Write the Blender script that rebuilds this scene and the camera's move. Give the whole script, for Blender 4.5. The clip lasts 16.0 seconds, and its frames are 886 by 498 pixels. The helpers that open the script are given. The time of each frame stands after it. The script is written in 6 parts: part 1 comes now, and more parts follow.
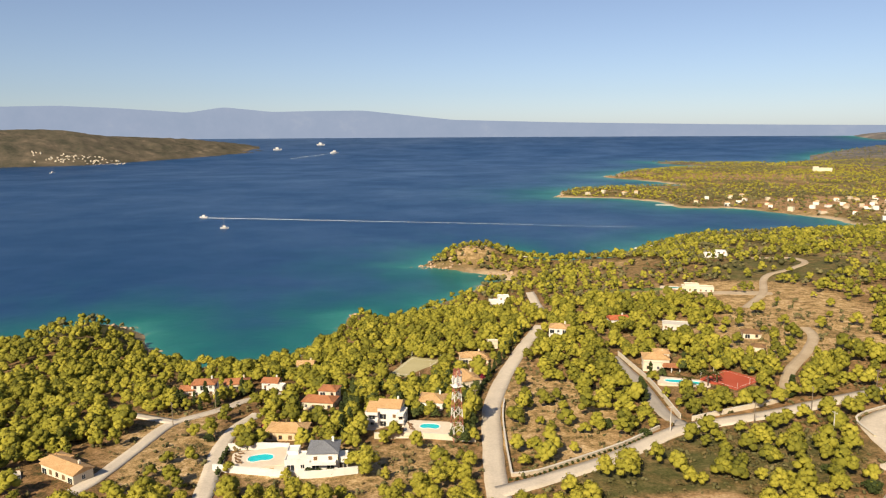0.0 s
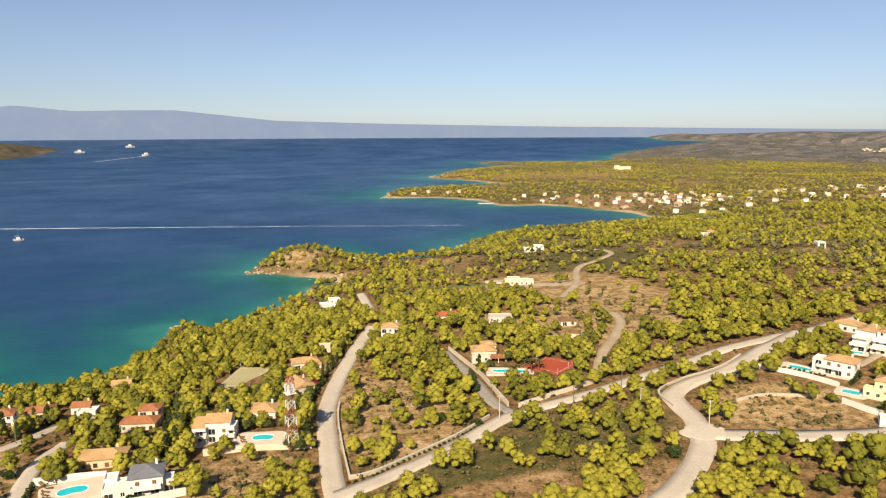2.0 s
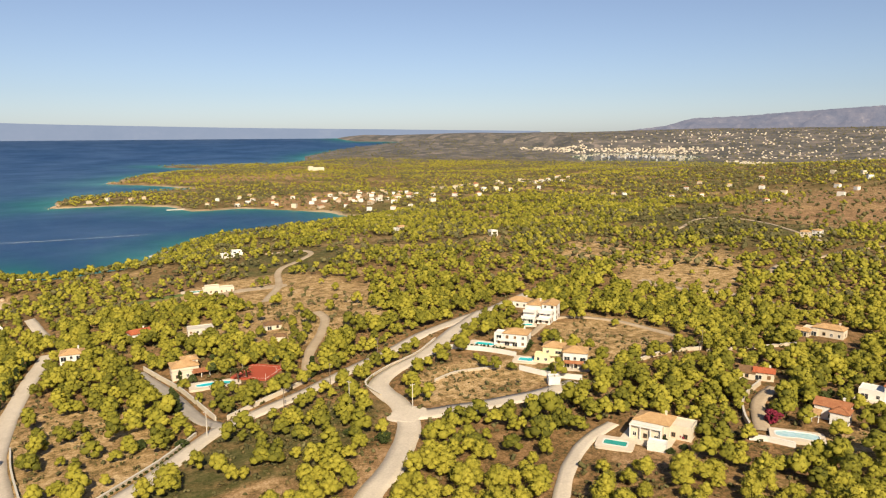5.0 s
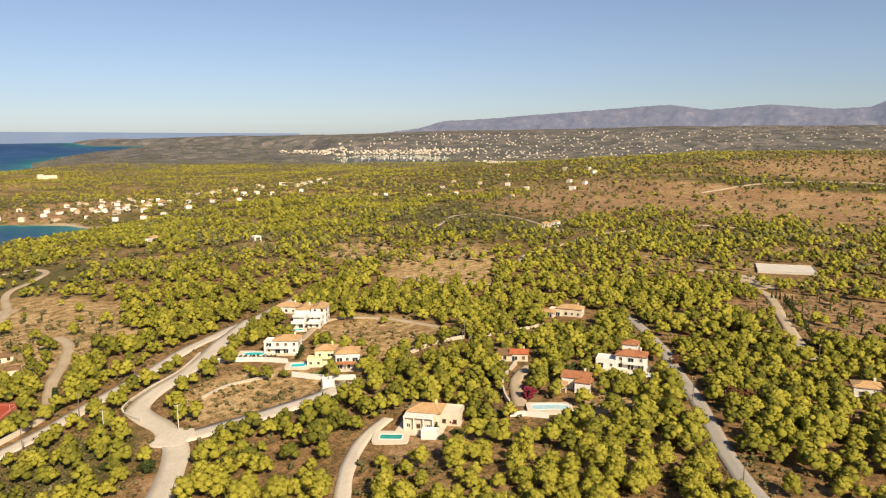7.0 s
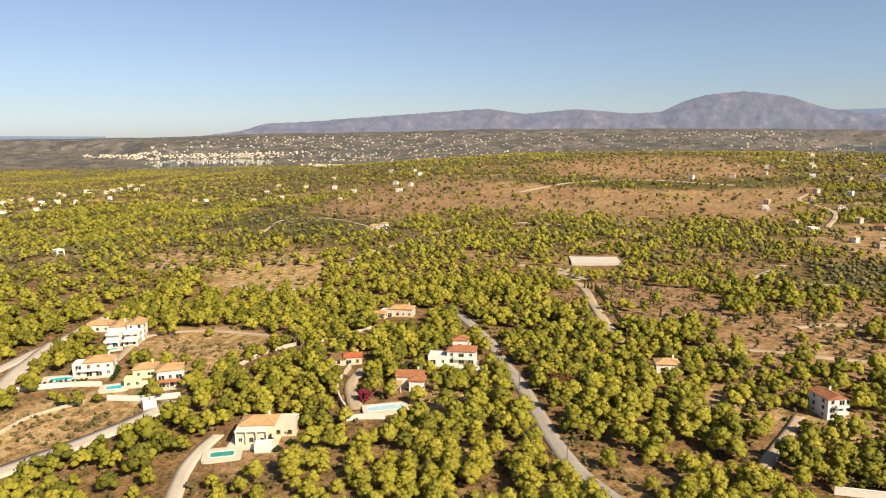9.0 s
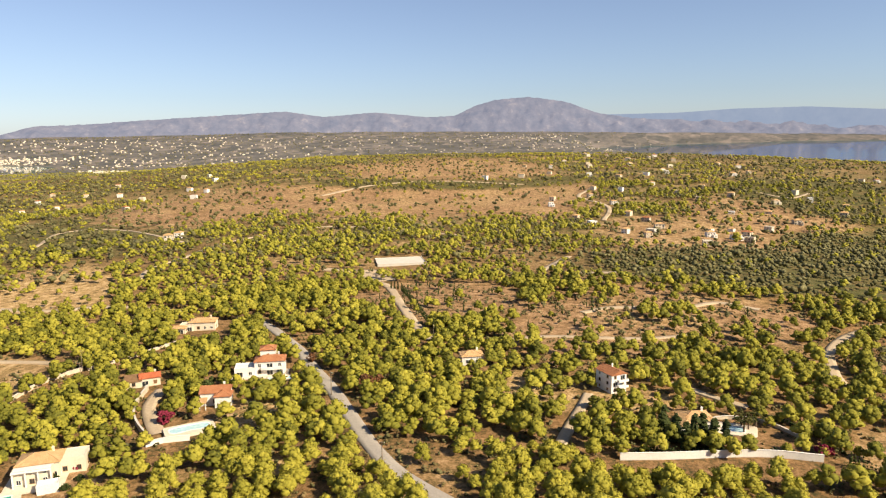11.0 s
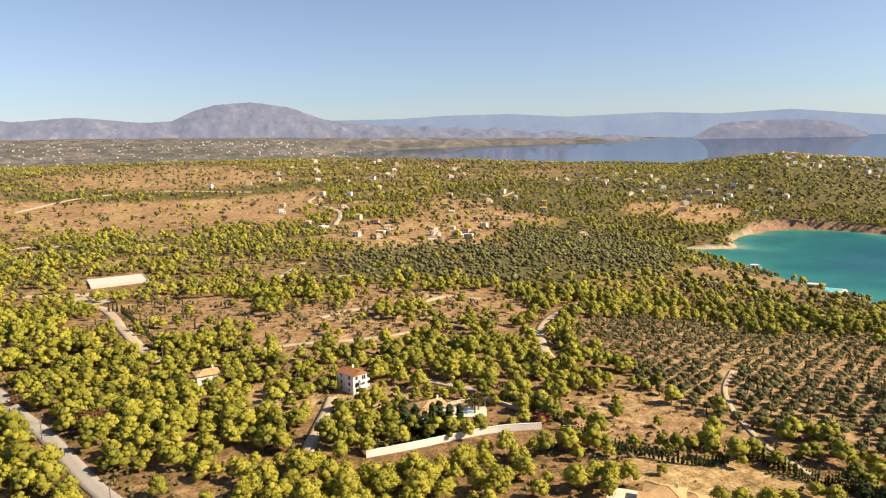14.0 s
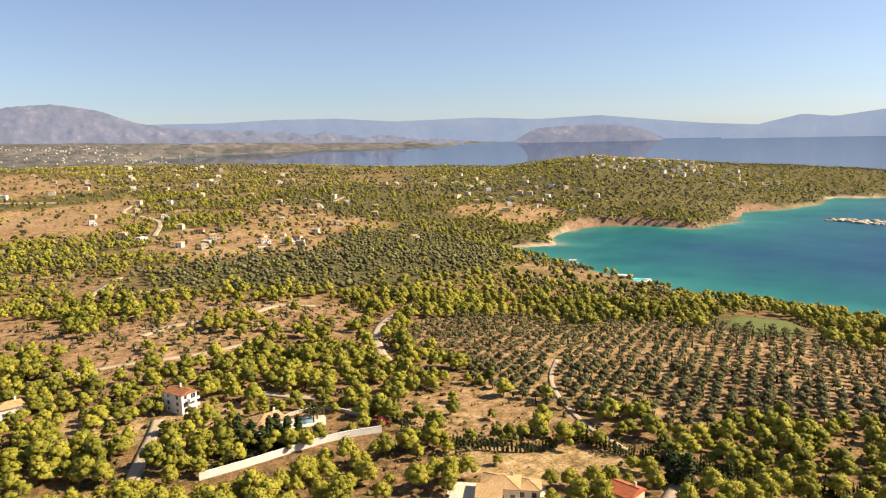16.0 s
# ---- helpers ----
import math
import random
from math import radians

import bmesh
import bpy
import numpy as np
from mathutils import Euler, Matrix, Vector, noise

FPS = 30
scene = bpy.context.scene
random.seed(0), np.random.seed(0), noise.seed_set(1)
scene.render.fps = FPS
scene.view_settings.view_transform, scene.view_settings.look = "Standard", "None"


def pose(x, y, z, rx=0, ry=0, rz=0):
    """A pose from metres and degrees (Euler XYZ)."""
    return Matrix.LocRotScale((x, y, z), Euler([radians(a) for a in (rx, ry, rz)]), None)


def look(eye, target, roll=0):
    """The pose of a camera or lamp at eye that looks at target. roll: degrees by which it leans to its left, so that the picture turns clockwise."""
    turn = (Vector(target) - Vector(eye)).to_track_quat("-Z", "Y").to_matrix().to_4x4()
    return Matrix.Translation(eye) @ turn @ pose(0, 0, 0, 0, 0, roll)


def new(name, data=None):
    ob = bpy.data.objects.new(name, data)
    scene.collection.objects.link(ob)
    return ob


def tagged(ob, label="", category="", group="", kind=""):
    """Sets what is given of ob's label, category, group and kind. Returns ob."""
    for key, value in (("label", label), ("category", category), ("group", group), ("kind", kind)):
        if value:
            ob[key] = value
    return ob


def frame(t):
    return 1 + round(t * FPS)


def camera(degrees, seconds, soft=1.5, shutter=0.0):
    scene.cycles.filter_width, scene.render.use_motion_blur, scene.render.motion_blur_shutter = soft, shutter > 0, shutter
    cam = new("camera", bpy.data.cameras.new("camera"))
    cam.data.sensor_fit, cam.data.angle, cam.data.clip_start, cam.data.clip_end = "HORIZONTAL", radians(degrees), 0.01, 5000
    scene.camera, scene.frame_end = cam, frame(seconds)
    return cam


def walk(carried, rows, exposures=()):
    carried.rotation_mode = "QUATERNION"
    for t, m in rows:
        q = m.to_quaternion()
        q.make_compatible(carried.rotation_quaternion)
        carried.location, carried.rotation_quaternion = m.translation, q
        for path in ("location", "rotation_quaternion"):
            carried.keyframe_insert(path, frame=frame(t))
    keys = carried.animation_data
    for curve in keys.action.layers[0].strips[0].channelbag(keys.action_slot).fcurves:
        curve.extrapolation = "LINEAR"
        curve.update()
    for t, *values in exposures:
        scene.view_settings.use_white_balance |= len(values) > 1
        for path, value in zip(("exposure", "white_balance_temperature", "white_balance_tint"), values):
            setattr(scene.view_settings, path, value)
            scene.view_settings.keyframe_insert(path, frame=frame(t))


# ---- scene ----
cam = camera(64.0, 16.0, soft=1.2)
PATH = [
    (0.0, 80.646, 0.335, -0.111),
    (0.5, 80.668, 0.316, -3.453),
    (1.0, 80.676, 0.272, -6.985),
    (1.5, 80.684, 0.239, -10.422),
    (2.0, 80.684, 0.242, -14.012),
    (2.5, 80.684, 0.242, -17.578),
    (3.0, 80.694, 0.208, -21.441),
    (3.2, 80.713, 0.206, -23.003),
    (5.3, 80.697, 0.389, -40.968),
    (5.5, 80.715, 0.454, -42.781),
    (6.0, 80.729, 0.504, -47.342),
    (6.5, 80.729, 0.541, -53.251),
    (7.0, 80.731, 0.573, -57.255),
    (7.5, 80.750, 0.615, -60.246),
    (8.0, 80.767, 0.665, -63.721),
    (8.2, 80.772, 0.634, -65.362),
    (10.3, 80.851, 0.724, -81.170),
    (10.5, 80.853, 0.722, -83.126),
    (11.0, 80.868, 0.776, -86.990),
    (11.5, 80.880, 0.800, -90.969),
    (12.0, 80.899, 0.942, -94.783),
    (12.5, 80.915, 0.989, -98.460),
    (13.0, 80.929, 1.034, -101.968),
    (13.5, 80.966, 1.076, -105.467),
    (14.0, 80.983, 1.118, -108.593),
    (14.5, 81.009, 1.175, -112.020),
    (15.0, 81.017, 1.205, -115.307),
    (15.5, 81.044, 1.198, -118.778),
    (16.0, 81.071, 1.229, -122.201),
]
walk(cam, [(t, pose(0, 0, 120, a, b, c)) for t, a, b, c in PATH],
     [(0, 0.72), (3, 0.70), (5.5, 0.66), (8, 0.72), (11, 1.0), (13.5, 1.08), (16, 1.12)])

# ---- sky and sun ----
SUN_AZ, SUN_EL = 208.0, 38.0
world = bpy.data.worlds.new("sky")
scene.world = world
world.use_nodes = True
wn = world.node_tree.nodes
sky = wn.new("ShaderNodeTexSky")
sky.sky_type, sky.sun_disc = "NISHITA", False
sky.sun_elevation, sky.sun_rotation = radians(SUN_EL), radians(SUN_AZ)
sky.air_density, sky.dust_density, sky.ozone_density, sky.altitude = 1.0, 0.6, 2.4, 700
soft_sky = wn.new("ShaderNodeHueSaturation")
soft_sky.inputs["Saturation"].default_value = 0.76
haze_tint = wn.new("ShaderNodeMix")
haze_tint.data_type, haze_tint.blend_type = "RGBA", "MULTIPLY"
haze_tint.inputs[0].default_value, haze_tint.inputs[7].default_value = 1.0, (0.90, 0.96, 1.11, 1)
world.node_tree.links.new(sky.outputs[0], soft_sky.inputs["Color"])
world.node_tree.links.new(soft_sky.outputs[0], haze_tint.inputs[6])
world.node_tree.links.new(haze_tint.outputs[2], wn["Background"].inputs[0])
wn["Background"].inputs[1].default_value = 0.056
sun_data = bpy.data.lights.new("sun", "SUN")
sun_data.energy, sun_data.angle, sun_data.color = 4.9, radians(0.53), (1.0, 0.84, 0.60)
sun = new("sun", sun_data)
sun.matrix_world = look((math.sin(radians(SUN_AZ)) * 300, math.cos(radians(SUN_AZ)) * 300, 300 * math.tan(radians(SUN_EL))), (0, 0, 0))

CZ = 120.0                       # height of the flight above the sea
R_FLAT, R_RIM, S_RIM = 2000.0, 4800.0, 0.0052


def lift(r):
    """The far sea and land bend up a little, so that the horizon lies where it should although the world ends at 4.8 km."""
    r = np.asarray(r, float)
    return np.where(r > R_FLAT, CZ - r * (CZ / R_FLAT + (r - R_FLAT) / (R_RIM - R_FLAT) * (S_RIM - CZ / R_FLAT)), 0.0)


def smooth(a, b, v):
    v = np.clip((np.asarray(v, float) - a) / (b - a), 0, 1)
    return v * v * (3 - 2 * v)


# Shorelines in plan, metres; the drone hovers over (0, 0).
WEST_COVE = [(-450, -250), (-430, 80), (-340, 230), (-265, 320), (-240, 390), (-224, 423), (-200, 432), (-181, 416), (-165, 385), (-142, 357),
             (-129, 352), (-92, 351), (-71, 384), (-64, 420), (-61, 437), (-62, 455), (-51, 464), (-40, 437), (-16, 454), (15, 513), (30, 552), (56, 564)]
HEADLAND = [(41, 592), (8, 616), (-20, 631), (4, 683), (69, 703), (85, 660), (105, 645), (147, 654), (200, 713), (235, 752), (256, 783),
            (335, 805), (428, 808), (495, 823), (537, 845)]
PENINSULA = [(533, 945), (487, 1049), (450, 1107), (372, 1113), (373, 1210), (335, 1264), (209, 1311), (240, 1430), (356, 1534), (547, 1572),
             (522, 1647), (424, 1890), (523, 2098), (765, 2408), (1020, 2451), (803, 2833), (1108, 2722), (1289, 2669), (1702, 3168), (1953, 3293), (2210, 3310), (2586, 3365)]
FAR_SHORE = [(2600, 3599), (2322, 3850), (2700, 5200), (-5200, 5200), (-5200, -250)]
EAST_BAY = [(-5200, -620), (-600, -620), (100, -490), (215, -456), (259, -445), (325, -422), (383, -434), (431, -438), (475, -433), (528, -444),
            (591, -455), (620, -462), (600, -481), (590, -517), (665, -596), (678, -667), (648, -709), (578, -745), (597, -850), (659, -954),
            (641, -1099), (694, -1250), (634, -1308), (560, -1420)]
GULF = [(600, -1700), (900, -2000), (1500, -1950), (2100, -1600), (2700, -1300), (3300, -850), (3700, -620), (3994, -649), (4088, -1103),
        (4040, -1700), (3890, -2100), (3757, -2900), (4200, -3500), (5200, -5200), (-5200, -5200)]
INLET = [(2706, 3191), (2868, 2753), (2722, 2552), (2577, 3040)]
HARBOUR = [(2537, 2269), (2806, 2301), (2922, 1979), (2884, 1742), (2560, 1677), (2274, 1955)]
SEAS = [WEST_COVE + HEADLAND + PENINSULA + FAR_SHORE, EAST_BAY + GULF, INLET, HARBOUR]


def rounded(ring, rough):
    """A shoreline with uneven steps between its marks."""
    rng = np.random.default_rng(5)
    for k in range(3):
        p = np.array(ring, float)
        q = np.roll(p, -1, 0)
        n = np.stack([-(q - p)[:, 1], (q - p)[:, 0]], 1)
        far = np.clip(np.hypot(*(q - p).T) / 60, 0, 1)[:, None]
        mid = (p + q) / 2 + n * far * rng.uniform(-rough, rough, (len(p), 1))
        ring = np.stack([p, mid], 1).reshape(-1, 2)
    return ring


SHORES = [rounded(s, 0.10) for s in SEAS]


def inland(x, y):
    """Metres from the shore: positive on land, negative at sea."""
    x, y = np.asarray(x, float).ravel(), np.asarray(y, float).ravel()
    best, wet = np.full(x.shape, 1e9), np.zeros(x.shape, bool)
    for s in SHORES:
        a, b = s, np.roll(s, -1, 0)
        for i in range(0, len(x), 4000):
            px, py = x[i:i + 4000, None], y[i:i + 4000, None]
            ex, ey = (b - a)[:, 0][None], (b - a)[:, 1][None]
            wx, wy = px - a[:, 0][None], py - a[:, 1][None]
            h = np.clip((wx * ex + wy * ey) / (ex * ex + ey * ey + 1e-9), 0, 1)
            d = np.sqrt(((wx - ex * h) ** 2 + (wy - ey * h) ** 2).min(1))
            best[i:i + 4000] = np.minimum(best[i:i + 4000], d)
            over = (a[:, 1][None] > py) != (b[:, 1][None] > py)
            cross = px < a[:, 0][None] + ex * (py - a[:, 1][None]) / np.where(ey == 0, 1e-9, ey)
            wet[i:i + 4000] ^= ((over & cross).sum(1) % 2 == 1)
    return np.where(wet, -best, best)


def waves(x, y, scale, seed):
    """Smooth pseudo-random relief between -1 and 1."""
    rng = np.random.default_rng(seed)
    v = 0
    for k in range(7):
        a, p = rng.uniform(0, 6.28), rng.uniform(0, 6.28)
        w = 6.28 / scale * rng.uniform(0.6, 1.6)
        v = v + np.sin((x * math.cos(a) + y * math.sin(a)) * w + p + 0.7 * np.sin((x * math.sin(a) - y * math.cos(a)) * w * 0.6))
    return v / 4.2


CREST = np.array([(-180, 34), (-40, 34), (0, 20), (25, 20), (40, 30), (48, 36), (55, 38), (62, 44), (70, 60), (77, 75), (90, 74), (96, 73), (110, 68), (118, 57),
                  (127, 47), (134, 73), (143, 55), (150, 44), (165, 38), (180, 34)], float)
FAR_LAND = np.array([(-180, 0), (20, 0), (31, 92), (39, 114), (48, 117), (58, 133), (65, 137), (74, 148), (90, 138), (105, 115), (118, 98), (130, 84), (140, 80), (180, 80)], float)


def height(x, y, d=None):
    """Height of the ground above the sea."""
    x, y = np.asarray(x, float), np.asarray(y, float)
    shape = x.shape
    x, y = x.ravel(), y.ravel()
    d = inland(x, y) if d is None else np.asarray(d).ravel()
    r, az = np.hypot(x, y), np.degrees(np.arctan2(x, y))
    dp = np.maximum(d, 0)
    low = 1 - 0.6 * smooth(850, 1150, y) * (1 - smooth(1100, 1700, x))
    z = 1.2 * smooth(0, 6, dp) + 33 * low * (1 - np.exp(-dp / 130))
    up = smooth(520, 1500, r) * (1 - 0.75 * smooth(1600, 2600, r)) * smooth(20, 260, dp)
    z = z + (np.interp(az, CREST[:, 0], CREST[:, 1]) - 34) * up
    z = z + smooth(10, 120, dp) * (waves(x, y, 330, 3) * 2.5 * smooth(150, 500, r) + waves(x, y, 900, 4) * 5 * smooth(500, 1000, r) + waves(x, y, 60, 8) * 0.35)
    z = z * (1 - 0.8 * smooth(1550, 2450, r) * smooth(25, 45, az))
    z = np.maximum(z, 1.2 * smooth(0, 6, dp) + 0.07 * np.minimum(dp, 70))
    # the knoll of the western cape and the two small wooded points
    z = z + 6 * np.exp(-(((x + 200) / 45) ** 2 + ((y - 372) / 60) ** 2)) * smooth(0, 30, dp)
    z = z + 7 * np.exp(-(((x - 20) / 35) ** 2 + ((y - 655) / 30) ** 2)) * smooth(0, 15, dp)
    cliff = np.exp(-(((x - 700) / 90) ** 2 + ((y + 690) / 130) ** 2)) + np.exp(-(((x - 720) / 90) ** 2 + ((y + 960) / 110) ** 2))
    z = z + np.clip(cliff, 0, 1) * 9 * smooth(1, 9, dp + waves(x, y, 22, 14) * 3)
    far = smooth(3150, 4500, r)
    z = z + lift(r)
    zf = np.interp(az, FAR_LAND[:, 0], FAR_LAND[:, 1]) + waves(x, y, 700, 11) * 5
    z = np.where((far > 0) & (zf > 1), np.maximum(z, z * (1 - far) + zf * far * smooth(0, 200, dp) + z * far * (1 - smooth(0, 200, dp))), z)
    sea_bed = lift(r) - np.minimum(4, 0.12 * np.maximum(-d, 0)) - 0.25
    return np.where(d > 0, z, sea_bed).reshape(shape)
# ---- materials ----
def shader(name, rough=0.8, metal=0.0, spec=0.3):
    m = bpy.data.materials.new(name)
    m.use_nodes = True
    b = m.node_tree.nodes["Principled BSDF"]
    b.inputs["Roughness"].default_value, b.inputs["Metallic"].default_value = rough, metal
    b.inputs["Specular IOR Level"].default_value = spec
    return m, m.node_tree.nodes, m.node_tree.links, b


def ramp(nodes, links, source, stops):
    r = nodes.new("ShaderNodeValToRGB")
    links.new(source, r.inputs[0])
    while len(r.color_ramp.elements) < len(stops):
        r.color_ramp.elements.new(0.5)
    for e, (p, c) in zip(r.color_ramp.elements, stops):
        e.position, e.color = p, (*c, 1)
    return r.outputs[0]


def grain(nodes, links, scale, detail=4.0, rough=0.6):
    co = nodes.new("ShaderNodeNewGeometry")
    n = nodes.new("ShaderNodeTexNoise")
    n.inputs["Scale"].default_value, n.inputs["Detail"].default_value, n.inputs["Roughness"].default_value = scale, detail, rough
    links.new(co.outputs["Position"], n.inputs["Vector"])
    return n.outputs["Fac"]


def blend(nodes, links, a, b, fac, mode="MIX"):
    x = nodes.new("ShaderNodeMix")
    x.data_type, x.blend_type = "RGBA", mode
    for k, v in ((0, fac), (6, a), (7, b)):
        if isinstance(v, (int, float)):
            x.inputs[k].default_value = v
        elif isinstance(v, tuple):
            x.inputs[k].default_value = (*v, 1)
        else:
            links.new(v, x.inputs[k])
    return x.outputs[2]


def maths(nodes, links, op, a, b):
    x = nodes.new("ShaderNodeMath")
    x.operation, x.use_clamp = op, True
    for k, v in ((0, a), (1, b)):
        if isinstance(v, (int, float)):
            x.inputs[k].default_value = v
        else:
            links.new(v, x.inputs[k])
    return x.outputs[0]


def relief(nodes, links, bsdf, fac, strength, distance):
    b = nodes.new("ShaderNodeBump")
    b.inputs["Strength"].default_value, b.inputs["Distance"].default_value = strength, distance
    links.new(fac, b.inputs["Height"])
    links.new(b.outputs[0], bsdf.inputs["Normal"])


def surface(name, dark, light, scale=0.6, rough=0.85, bump=0.3, depth=0.05, spec=0.25, stain=0.5):
    """A worn surface: two colours mixed by fine grain and by broad stains."""
    m, n, l, b = shader(name, rough, 0, spec)
    fine, broad = grain(n, l, scale * 6), grain(n, l, scale * 0.35)
    mix = maths(n, l, "ADD", maths(n, l, "MULTIPLY", fine, 1 - stain), maths(n, l, "MULTIPLY", broad, stain))
    l.new(ramp(n, l, mix, [(0.32, dark), (0.66, light)]), b.inputs["Base Color"])
    relief(n, l, b, fine, bump, depth)
    return m


def foliage(name, dark, mid, light, scale=2.5):
    m, n, l, b = shader(name, 0.75, 0, 0.18)
    geo, info = n.new("ShaderNodeNewGeometry"), n.new("ShaderNodeObjectInfo")
    tint = n.new("ShaderNodeAttribute")
    tint.attribute_name = "tint"
    v = maths(n, l, "ADD", maths(n, l, "MULTIPLY", geo.outputs["Random Per Island"], 0.24), maths(n, l, "MULTIPLY", grain(n, l, scale), 0.3))
    v = maths(n, l, "ADD", v, maths(n, l, "MULTIPLY", maths(n, l, "ADD", tint.outputs["Fac"], maths(n, l, "MULTIPLY", info.outputs["Random"], 0.6)), 0.42))
    l.new(ramp(n, l, v, [(0.2, dark), (0.5, mid), (0.85, light)]), b.inputs["Base Color"])
    relief(n, l, b, grain(n, l, scale * 2.2, 5), 0.5, 0.2)
    thin, both = n.new("ShaderNodeBsdfTranslucent"), n.new("ShaderNodeMixShader")
    l.new(b.inputs["Base Color"].links[0].from_socket, thin.inputs["Color"])
    both.inputs[0].default_value = 0.12
    l.new(b.outputs[0], both.inputs[1])
    l.new(thin.outputs[0], both.inputs[2])
    l.new(both.outputs[0], n["Material Output"].inputs["Surface"])
    return m


def tiles(name, dark, mid, light):
    """Clay roof tiles in courses, sun-bleached unevenly."""
    m, n, l, b = shader(name, 0.8, 0, 0.2)
    co = n.new("ShaderNodeTexCoord")
    w = n.new("ShaderNodeTexWave")
    w.wave_type, w.bands_direction = "BANDS", "X"
    w.inputs["Scale"].default_value, w.inputs["Distortion"].default_value = 1.4, 0.4
    l.new(co.outputs["Object"], w.inputs["Vector"])
    f, g = grain(n, l, 3.0), grain(n, l, 0.5)
    v = maths(n, l, "ADD", maths(n, l, "MULTIPLY", f, 0.6), maths(n, l, "MULTIPLY", g, 0.4))
    base = ramp(n, l, v, [(0.3, dark), (0.5, mid), (0.72, light)])
    l.new(blend(n, l, base, (0.55, 0.5, 0.45), maths(n, l, "MULTIPLY", w.outputs["Fac"], 0.35), "MULTIPLY"), b.inputs["Base Color"])
    relief(n, l, b, w.outputs["Fac"], 0.6, 0.08)
    return m


def ground_material():
    m, n, l, b = shader("ground_soil_and_scrub", 0.95, 0, 0.1)
    a = n.new("ShaderNodeAttribute")
    a.attribute_name = "cover"
    s = n.new("ShaderNodeSeparateColor")
    l.new(a.outputs["Color"], s.inputs[0])
    fine, mid, broad, patch = grain(n, l, 1.1, 8, 0.78), grain(n, l, 0.25, 6, 0.7), grain(n, l, 0.03, 4), grain(n, l, 0.11, 5, 0.6)
    v = maths(n, l, "ADD", maths(n, l, "MULTIPLY", fine, 0.5), maths(n, l, "ADD", maths(n, l, "MULTIPLY", mid, 0.44), maths(n, l, "MULTIPLY", broad, 0.06)))
    floor_c = ramp(n, l, v, [(0.42, (0.055, 0.050, 0.020)), (0.5, (0.18, 0.104, 0.046)), (0.60, (0.34, 0.205, 0.10))])
    dry_c = ramp(n, l, v, [(0.40, (0.085, 0.066, 0.024)), (0.465, (0.26, 0.172, 0.072)), (0.53, (0.44, 0.30, 0.145)), (0.60, (0.60, 0.46, 0.28))])
    soil_c = ramp(n, l, v, [(0.41, (0.095, 0.058, 0.028)), (0.48, (0.24, 0.142, 0.07)), (0.58, (0.42, 0.275, 0.155))])
    scrub_c = ramp(n, l, v, [(0.39, (0.04, 0.045, 0.014)), (0.5, (0.088, 0.085, 0.03)), (0.62, (0.165, 0.135, 0.06))])
    sand_c = ramp(n, l, v, [(0.33, (0.34, 0.25, 0.16)), (0.68, (0.58, 0.47, 0.33))])
    edge = maths(n, l, "MULTIPLY", maths(n, l, "SUBTRACT", patch, 0.35), 2.6)

    def part_of(channel):
        return maths(n, l, "MULTIPLY", s.outputs[channel], maths(n, l, "ADD", edge, 0.45))
    c = blend(n, l, floor_c, scrub_c, part_of(2))
    c = blend(n, l, c, dry_c, part_of(0))
    bleached = ramp(n, l, grain(n, l, 0.014, 5, 0.6), [(0.46, (0, 0, 0)), (0.58, (0.6, 0.6, 0.6))])
    c = blend(n, l, c, blend(n, l, soil_c, dry_c, bleached), part_of(1))
    # far fields: their mosaic, with distance haze painted in as cool grey
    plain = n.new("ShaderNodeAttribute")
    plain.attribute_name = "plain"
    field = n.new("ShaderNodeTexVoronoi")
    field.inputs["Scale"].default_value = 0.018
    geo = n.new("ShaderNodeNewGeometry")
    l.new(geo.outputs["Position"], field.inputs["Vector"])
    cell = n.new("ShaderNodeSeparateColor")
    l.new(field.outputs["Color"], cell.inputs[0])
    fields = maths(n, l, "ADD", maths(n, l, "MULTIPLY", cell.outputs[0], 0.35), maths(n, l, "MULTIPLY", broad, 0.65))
    hazed_plain_c = ramp(n, l, fields, [(0.2, (0.055, 0.06, 0.06)), (0.42, (0.094, 0.092, 0.09)), (0.62, (0.15, 0.134, 0.124)), (0.8, (0.24, 0.20, 0.18))])
    c = blend(n, l, c, hazed_plain_c, plain.outputs["Fac"])
    shore = n.new("ShaderNodeAttribute")
    shore.attribute_name = "beach"
    c = blend(n, l, c, sand_c, shore.outputs["Fac"])
    cliff = n.new("ShaderNodeAttribute")
    cliff.attribute_name = "cliff"
    c = blend(n, l, c, ramp(n, l, v, [(0.4, (0.11, 0.065, 0.04)), (0.5, (0.24, 0.145, 0.09)), (0.6, (0.40, 0.27, 0.18))]), cliff.outputs["Fac"])
    l.new(c, b.inputs["Base Color"])
    relief(n, l, b, v, 0.8, 0.6)
    return m


